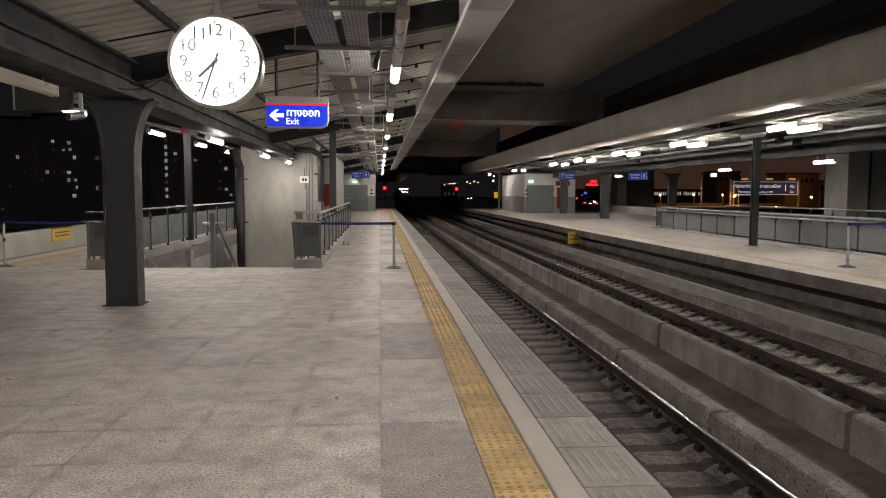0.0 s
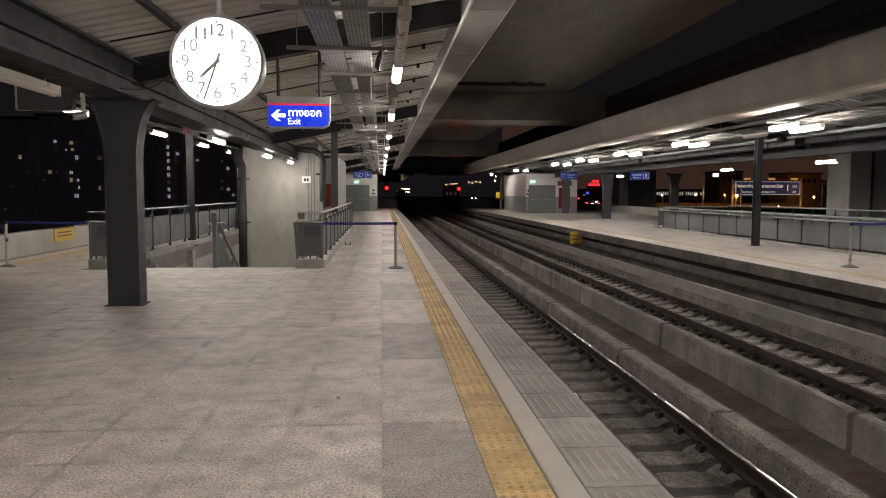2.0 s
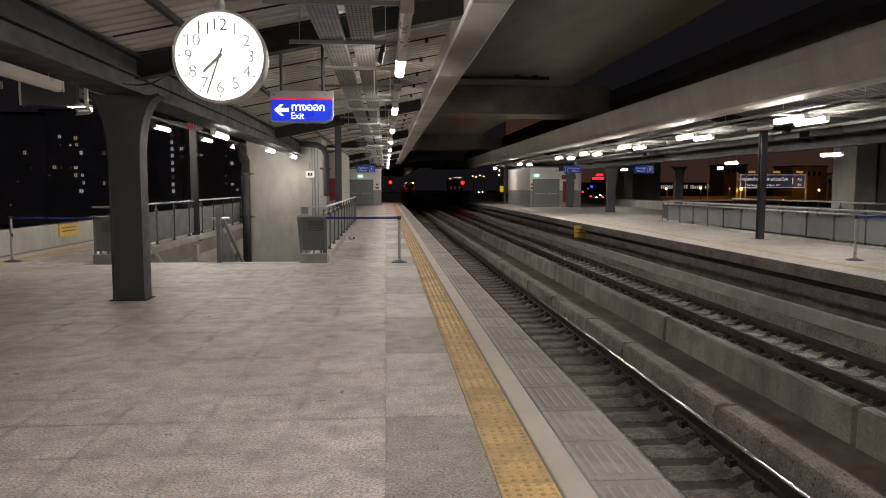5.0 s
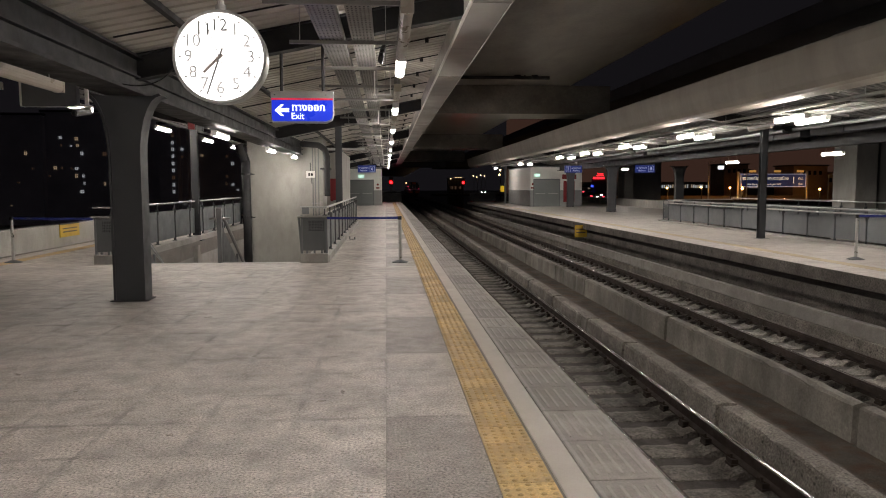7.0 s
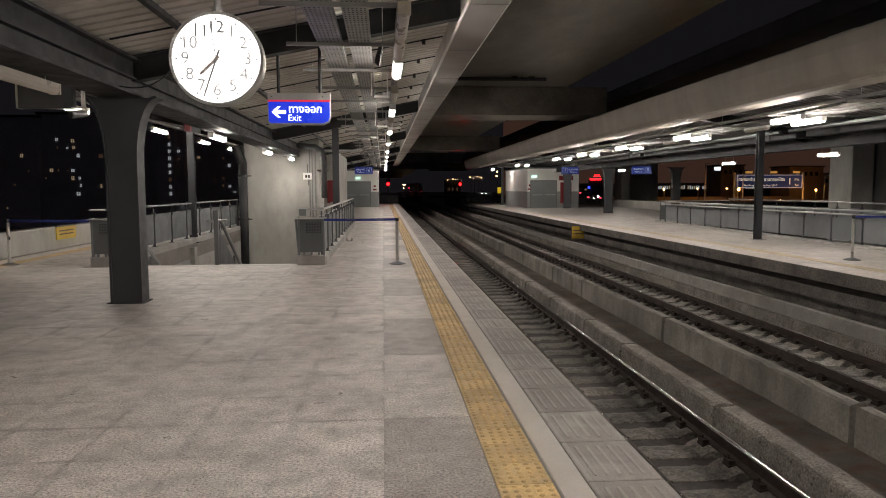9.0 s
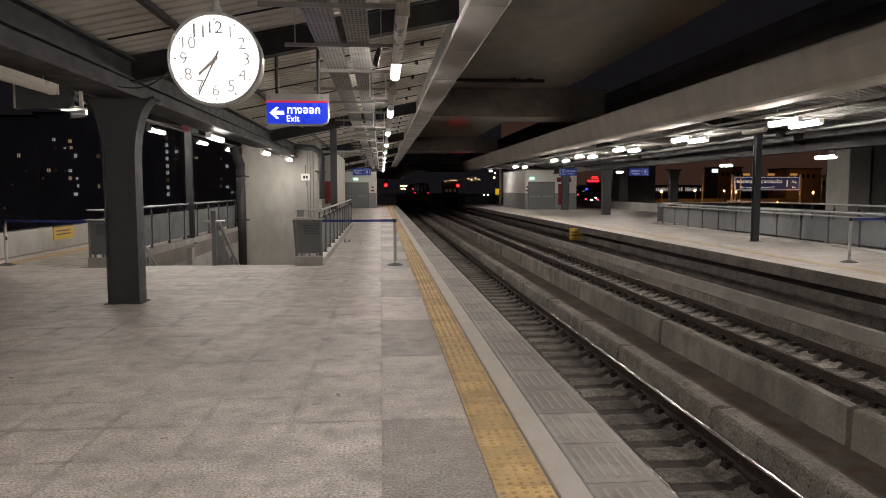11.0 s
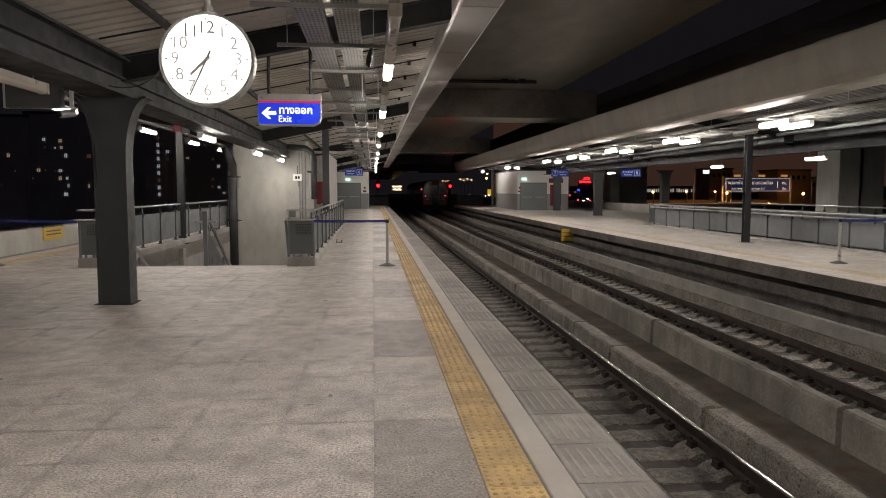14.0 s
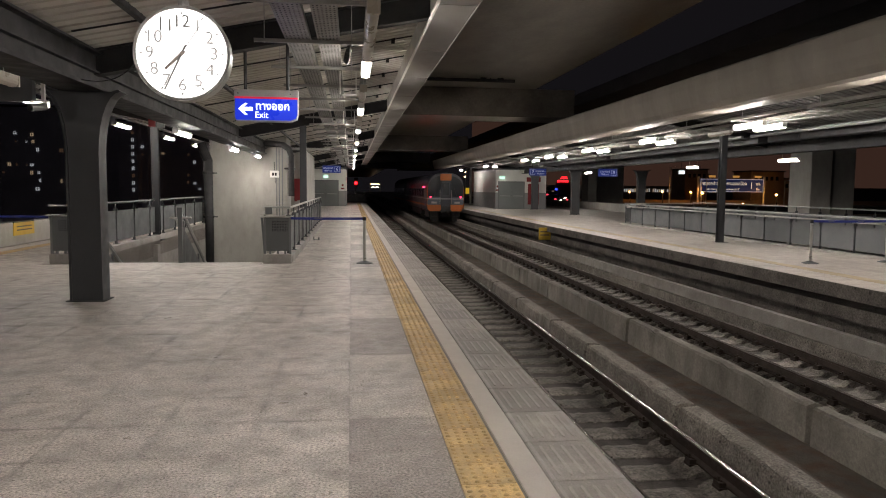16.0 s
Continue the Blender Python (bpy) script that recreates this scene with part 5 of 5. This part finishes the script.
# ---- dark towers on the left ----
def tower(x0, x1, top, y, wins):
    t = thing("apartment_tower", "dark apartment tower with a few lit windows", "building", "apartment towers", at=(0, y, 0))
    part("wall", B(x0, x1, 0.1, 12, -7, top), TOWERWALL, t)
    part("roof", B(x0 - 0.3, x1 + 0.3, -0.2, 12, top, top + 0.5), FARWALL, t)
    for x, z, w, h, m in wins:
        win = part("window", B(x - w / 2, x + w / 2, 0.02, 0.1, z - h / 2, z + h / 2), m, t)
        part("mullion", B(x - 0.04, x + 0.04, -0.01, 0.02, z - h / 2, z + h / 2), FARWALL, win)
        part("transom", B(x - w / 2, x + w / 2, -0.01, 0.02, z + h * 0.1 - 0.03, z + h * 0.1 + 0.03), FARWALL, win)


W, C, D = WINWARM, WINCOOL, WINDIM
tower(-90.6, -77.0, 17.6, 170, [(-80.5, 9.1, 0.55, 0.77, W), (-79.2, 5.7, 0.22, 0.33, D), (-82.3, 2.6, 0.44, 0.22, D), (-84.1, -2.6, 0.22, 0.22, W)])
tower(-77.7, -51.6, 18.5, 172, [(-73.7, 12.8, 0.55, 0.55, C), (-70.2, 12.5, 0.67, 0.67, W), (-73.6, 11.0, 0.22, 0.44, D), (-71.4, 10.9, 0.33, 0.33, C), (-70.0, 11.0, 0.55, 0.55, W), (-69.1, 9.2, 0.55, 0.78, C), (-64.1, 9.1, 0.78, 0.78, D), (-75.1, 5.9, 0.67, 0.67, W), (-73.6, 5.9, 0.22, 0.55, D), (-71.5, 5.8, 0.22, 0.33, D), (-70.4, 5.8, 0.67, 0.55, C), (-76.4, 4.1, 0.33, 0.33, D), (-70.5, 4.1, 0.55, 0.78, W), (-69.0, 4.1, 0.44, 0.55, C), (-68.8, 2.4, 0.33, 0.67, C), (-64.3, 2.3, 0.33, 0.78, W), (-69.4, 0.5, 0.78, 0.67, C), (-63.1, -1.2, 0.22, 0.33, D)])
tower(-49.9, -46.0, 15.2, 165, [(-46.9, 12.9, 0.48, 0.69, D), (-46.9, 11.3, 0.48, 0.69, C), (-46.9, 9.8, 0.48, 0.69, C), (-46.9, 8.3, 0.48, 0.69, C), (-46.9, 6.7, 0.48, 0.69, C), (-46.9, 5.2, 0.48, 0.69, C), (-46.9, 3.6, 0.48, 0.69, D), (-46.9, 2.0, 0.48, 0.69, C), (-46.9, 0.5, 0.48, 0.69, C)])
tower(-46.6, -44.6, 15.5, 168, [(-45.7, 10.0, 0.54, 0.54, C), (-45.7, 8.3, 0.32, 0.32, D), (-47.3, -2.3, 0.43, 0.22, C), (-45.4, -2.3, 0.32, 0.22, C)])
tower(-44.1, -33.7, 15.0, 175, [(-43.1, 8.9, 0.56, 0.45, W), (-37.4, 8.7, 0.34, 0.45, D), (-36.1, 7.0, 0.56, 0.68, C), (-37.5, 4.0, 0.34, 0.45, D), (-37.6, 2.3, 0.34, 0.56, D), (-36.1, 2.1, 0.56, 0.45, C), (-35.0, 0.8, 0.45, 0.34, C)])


# ---- train on the second track ----
train = thing("train", "grey and orange diesel train with red tail lamps", "train", at=(7.05, 285, -1.1))


def car_body(y0, y1, parent, name):
    """Straight sides that lean in above the waist, and a low arched roof."""
    bm = bmesh.new()
    w = 1.4
    half = [(w - 0.06, 1.0), (w, 1.3), (w, 2.35), (w - 0.05, 2.75)]
    half += [((w - 0.05) * math.cos(a) ** 0.8, 2.85 + 0.95 * math.sin(a)) for a in (0.15, 0.35, 0.55, 0.75, 0.95, 1.15, 1.35)]
    prof = half + [(0, 3.8)] + [(-u, v_) for u, v_ in reversed(half)]
    prism(bm, prof, "y", y0, y1)
    c = part(name, bm, TRAINGREY, parent)
    for s in (-1, 1):
        part("side_stripe", B(s * w - 0.006, s * w + 0.006, y0 + 0.05, y1 - 0.05, 1.84, 1.9), TRAINWHITE, c)
        part("side_band", B(s * w - 0.008, s * w + 0.008, y0 + 0.05, y1 - 0.05, 1.32, 1.45), TRAINORANGE, c)
        for i in range(11):
            y = y0 + 2.6 + i * 1.65
            part("side_window", B(s * (w - 0.012) - 0.02, s * (w - 0.012) + 0.02, y, y + 1.15, 2.0, 2.6, bevel=0.012), GLASS, c)
        part("side_door", B(s * w - 0.01, s * w + 0.01, y0 + 0.9, y0 + 1.7, 1.1, 2.7), TRAINBLUE, c)
    for yb_ in (y0 + 4.0, y1 - 4.0):
        b = part("bogie", B(-1.0, 1.0, yb_ - 1.5, yb_ + 1.5, 0.35, 0.9, bevel=0.05), BLACK, parent)
        for yy in (-1.0, 1.0):
            for s in (-1, 1):
                part("wheel", R((s * 0.44, yb_ + yy, 0.42), (s * 0.56, yb_ + yy, 0.42), 0.42, 18), RAIL, b)
    part("underframe", B(-1.25, 1.25, y0 + 6, y1 - 6, 0.45, 1.0, bevel=0.04), BLACK, parent)
    part("floor_frame", B(-1.2, 1.2, y0 + 0.1, y1 - 0.1, 0.85, 1.02), BLACK, parent)
    return c


front = car_body(0.0, 20.5, train, "leading_car_body")
car_body(21.1, 41.6, train, "trailing_car_body")
part("gangway", B(-0.5, 0.5, 20.5, 21.1, 1.1, 3.0), BLACK, train)
part("end_wall", B(-1.36, 1.36, -0.03, 0.0, 1.3, 1.98), TRAINBLUE, train)
for s in (-1, 1):
    bm = bmesh.new()
    prism(bm, [(s * 0.42, 2.02), (s * 1.33, 2.02), (s * 1.33, 2.6), (s * 1.27, 2.92), (s * 1.08, 3.24), (s * 0.8, 3.46), (s * 0.42, 3.58)], "y", -0.035, 0.0)
    part("end_window", bm, GLASS, train, "large dark end window")
    part("wiper", R((s * 0.85, -0.05, 2.04), (s * 0.62, -0.05, 2.75), 0.014, 6), BLACK, train)
    part("corner_trim", prism(bmesh.new(), [(s * 1.345, 1.3), (s * 1.41, 1.3), (s * 1.41, 2.4), (s * 1.355, 2.8), (s * 1.345, 2.8)], "y", -0.045, 0.0), TRAINORANGE, train)
part("gangway_door", B(-0.37, 0.37, -0.06, 0.0, 1.3, 3.2, bevel=0.015), TRAINGREY, train, "dark narrow end door")
part("door_window", B(-0.24, 0.24, -0.07, -0.055, 2.15, 3.05, bevel=0.01), GLASS, train)
part("headboard", B(-0.43, 0.43, -0.08, 0.0, 3.22, 3.72, bevel=0.02), TRAINORANGE, train, "orange destination panel")
part("white_stripe", B(-1.38, 1.38, -0.075, -0.03, 1.81, 1.88), TRAINWHITE, train)
for x0, x1 in ((-1.38, -0.36), (0.36, 1.38)):
    bm = bmesh.new()
    q = 1 if x0 > 0 else -1
    prism(bm, [(q * 0.36, 1.02), (q * 0.5, 0.92), (q * 1.2, 0.92), (q * 1.36, 1.05), (q * 1.39, 1.4), (q * 0.36, 1.4)], "y", -0.12, 0.0)
    part("orange_apron", bm, TRAINORANGE, train)
    part("blue_band", B(x0, x1, -0.05, -0.028, 1.46, 1.7), TRAINBLUE, train)
    part("lamp_cluster", B((x0 + x1) / 2 - 0.2, (x0 + x1) / 2 + 0.2, -0.075, -0.05, 1.5, 1.64), GALV, train)
    part("step", B((x0 + x1) / 2 - 0.25, (x0 + x1) / 2 + 0.25, -0.1, 0.05, 0.5, 0.55), BLACK, train)
    for xx in ((x0 + x1) / 2 - 0.22, (x0 + x1) / 2 + 0.22):
        part("step_hanger", B(xx - 0.02, xx + 0.02, -0.05, 0.0, 0.5, 0.95), BLACK, train)
part("buffer_beam", B(-0.36, 0.36, -0.16, 0.0, 0.85, 1.3), BLACK, train)
for s in (-1, 1):
    part("track_guard", B(s * 0.8 - 0.3, s * 0.8 + 0.3, 0.1, 0.25, 0.18, 0.9, bevel=0.03), STEEL, train)
    part("air_hose", R((s * 0.3, -0.14, 0.95), (s * 0.22, -0.2, 0.45), 0.03, 8), BLACK, train)
    part("end_rail", R((s * 0.43, -0.1, 1.5), (s * 0.43, -0.1, 2.5), 0.02, 6), CHROME, train)
    part("tail_lamp", R((s * 1.14, -0.1, 2.0), (s * 1.14, -0.02, 2.0), 0.06, 12), TAIL, train, "glowing red tail lamp")
part("coupler", R((0, -0.5, 0.85), (0, 0.1, 0.85), 0.1, 10), BLACK, train)
part("side_lamp", R((-1.44, 2.05, 2.72), (-1.44, 2.15, 2.72), 0.07, 10), TAIL, train, "glowing red side lamp")
part("side_lamp_body", B(-1.5, -1.34, 2.15, 2.35, 2.6, 2.84), STEEL, train)

# a car on the far road
car = thing("car", "dark car driving with lit headlights", "car", at=(30, 240, -1.0))
part("body", B(-0.85, 0.85, 0, 4.2, 0.2, 0.85, bevel=0.15), BLACK, car)
part("cabin", B(-0.7, 0.7, 1.0, 3.4, 0.85, 1.4, bevel=0.15), GLASS, car)
for s in (-1, 1):
    part("headlamp", B(s * 0.6 - 0.2, s * 0.6 + 0.2, -0.06, 0.0, 0.5, 0.75, bevel=0.04), HEADLIGHT, car, "bright white headlight")
    for y in (0.8, 3.3):
        part("wheel", R((s * 0.7, y, 0.3), (s * 0.85, y, 0.3), 0.3, 12), BLACK, car)
structure("far_road", B(16, 60, 232, 258, -1.6, -1.0), ASPHALT, "dark elevated road beyond the station", "road")

# ---- platform surface pieces ----
def slab_mesh(w, l, th=0.012, c=0.0012, name="slab", mat=SLAB):
    bm = bmesh.new()
    box(bm, 0, w, 0, l, -th, 0)
    top = [v for v in bm.verts if v.co.z > -th / 2]
    for v in top:
        v.co.x += c if v.co.x < w / 2 else -c
        v.co.y += c if v.co.y < l / 2 else -c
    return mesh_of(name, bm, mat)


floor = bpy.data.objects["platform_floor"]
SW, SL, GAP = 0.6, 0.6, 0.0014
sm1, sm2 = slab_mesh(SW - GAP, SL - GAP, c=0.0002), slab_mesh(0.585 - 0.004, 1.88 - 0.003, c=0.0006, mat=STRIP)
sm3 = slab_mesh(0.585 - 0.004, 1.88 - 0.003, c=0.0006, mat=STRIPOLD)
near = []
verts, faces = [], []
for j in range(-24, 116):
    y = 4.2 + SL * j
    if y > 73:
        continue
    for i in range(14):
        xa, xb = -SW * (i + 1), -SW * i - GAP
        ya, yb2 = y, y + SL - GAP
        if 2.3 < y < 13.2:
            near.append((xa, y, random.uniform(-0.0006, 0.0006)))
            continue
        # cut round the stair opening
        if ya < SY1 and yb2 > SY0 - 0.12 and xb > SX0 - 0.02 and xa < SX1 + 0.02:
            if ya < SY0 - 0.12:
                yb2 = SY0 - 0.125
            elif xa < SX0 - 0.02:
                xb = SX0 - 0.02
            elif xb > SX1 + 0.02:
                xa = SX1 + 0.02
            else:
                continue
        if xb - xa < 0.03 or yb2 - ya < 0.03:
            continue
        k = len(verts)
        verts += [(xa, ya, 0), (xb, ya, 0), (xb, yb2, 0), (xa, yb2, 0), (xa, ya, -0.012), (xb, ya, -0.012), (xb, yb2, -0.012), (xa, yb2, -0.012)]
        faces += [(k, k + 1, k + 2, k + 3), (k, k + 4, k + 5, k + 1), (k + 1, k + 5, k + 6, k + 2), (k + 2, k + 6, k + 7, k + 3), (k + 3, k + 7, k + 4, k)]
me = bpy.data.meshes.new("slab_field")
me.from_pydata(verts, [], faces)
me.materials.append(SLAB)
ob = tagged(new("slab_field", me), "grey concrete platform slabs", kind="stuff")
ob.parent = floor
repeat("slab", sm1, floor, near)
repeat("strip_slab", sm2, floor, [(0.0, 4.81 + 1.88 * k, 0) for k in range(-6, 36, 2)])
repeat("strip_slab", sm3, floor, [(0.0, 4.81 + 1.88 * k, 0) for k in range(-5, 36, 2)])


def tactile_mesh(domes):
    bm = bmesh.new()
    box(bm, 0.0015, 0.2985, 0.003, 0.297, -0.012, 0.0)
    if domes:
        for i in range(5):
            for j in range(5):
                x, y = 0.03 + 0.06 * i, 0.03 + 0.06 * j
                k = 6
                lo = [bm.verts.new((x + 0.017 * math.cos(2 * math.pi * a / k), y + 0.017 * math.sin(2 * math.pi * a / k), 0.0)) for a in range(k)]
                hi = [bm.verts.new((x + 0.01 * math.cos(2 * math.pi * a / k), y + 0.01 * math.sin(2 * math.pi * a / k), 0.007)) for a in range(k)]
                for a in range(k):
                    bm.faces.new((lo[a], lo[(a + 1) % k], hi[(a + 1) % k], hi[a]))
                bm.faces.new(hi)
    return mesh_of("tactile_tile", bm, YELLOW)


repeat("tactile_tile", tactile_mesh(True), floor, [(0.588, -3.85 + 0.3 * i, 0.002) for i in range(255)])
structure("pale_strip", B(0.91, 1.066, Y0, Y1 - 0.5, -0.012, 0.002), PALE, "pale terrazzo strip along the platform edge", "strip")


def edge_mesh():
    bm = bmesh.new()
    box(bm, 0.004, 0.42, 0.007, 0.593, -0.03, 0.0)
    for i in range(5):
        x = 0.075 + 0.067 * i
        lo = [(x - 0.014, 0.09), (x, 0.07), (x + 0.014, 0.09), (x + 0.014, 0.51), (x, 0.53), (x - 0.014, 0.51)]
        a = [bm.verts.new((u, v_, 0.0)) for u, v_ in lo]
        b = [bm.verts.new((x + (u - x) * 0.6, v_ * 0.99 + 0.003, 0.005)) for u, v_ in lo]
        for k in range(6):
            bm.faces.new((a[k], a[(k + 1) % 6], b[(k + 1) % 6], b[k]))
        bm.faces.new(b).material_index = 1
    for x0, x1, y0, y1 in ((0.012, 0.035, 0.01, 0.59), (0.385, 0.408, 0.01, 0.59)):
        q = [bm.verts.new(c) for c in ((x0, y0, 0.003), (x1, y0, 0.003), (x1, y1, 0.003), (x0, y1, 0.003))]
        bm.faces.new(q).material_index = 1
    me = mesh_of("edge_tile", bm, EDGE)
    me.materials.append(EDGERIB)
    return me


repeat("edge_tile", edge_mesh(), floor, [(1.073, 4.85 + 0.6 * (i - 14), 0.0) for i in range(128)])
# rear yellow line and strip
structure("rear_tactile_line", B(-7.95, -7.65, Y0, 60, 0.001, 0.005), YELLOW, "yellow tactile line along the rear edge", "tactile line")
structure("rear_pale_strip", B(-8.18, -8.02, Y0, 60, 0.001, 0.005), PALE, "pale strip along the rear edge", "strip")
# far platform edge marking
structure("far_tactile_line", B(9.0, 9.3, Y0, Y1, 0.001, 0.005), FARYELLOW := material("worn_yellow_tile", (0.4, 0.32, 0.19), 0.55, vary=0.2, scale=8), "worn yellow tactile line of the far platform", "tactile line")


# ---- what moves ----
def motions():
    walk(train, [(t, pose(7.05, y, -1.1)) for t, y in ((0.0, 285.0), (2.0, 256.5), (4.0, 228.0), (6.5, 192.0), (9.0, 156.0), (11.5, 118.8), (12.5, 104.0), (13.5, 89.6), (14.5, 75.4), (15.0, 68.3), (15.5, 61.2), (16.0, 54.0))])
    walk(seconds, [(t, pose(0, 0, 0, 0, 6 * (t - 10.45), 0)) for t in (0.0, 4.0, 8.0, 12.0, 16.0)])
    walk(minutes, [(t, pose(0, 0, 0, 0, a, 0)) for t, a in ((0.0, 0.0), (10.2, 0.0), (10.7, 6.0), (16.0, 6.0))])
    walk(car, [(t, pose(x, 238, -1.0)) for t, x in ((0.0, 29.6), (4.0, 31.0), (8.0, 32.5), (12.0, 35.5), (16.0, 40.0))])


motions()
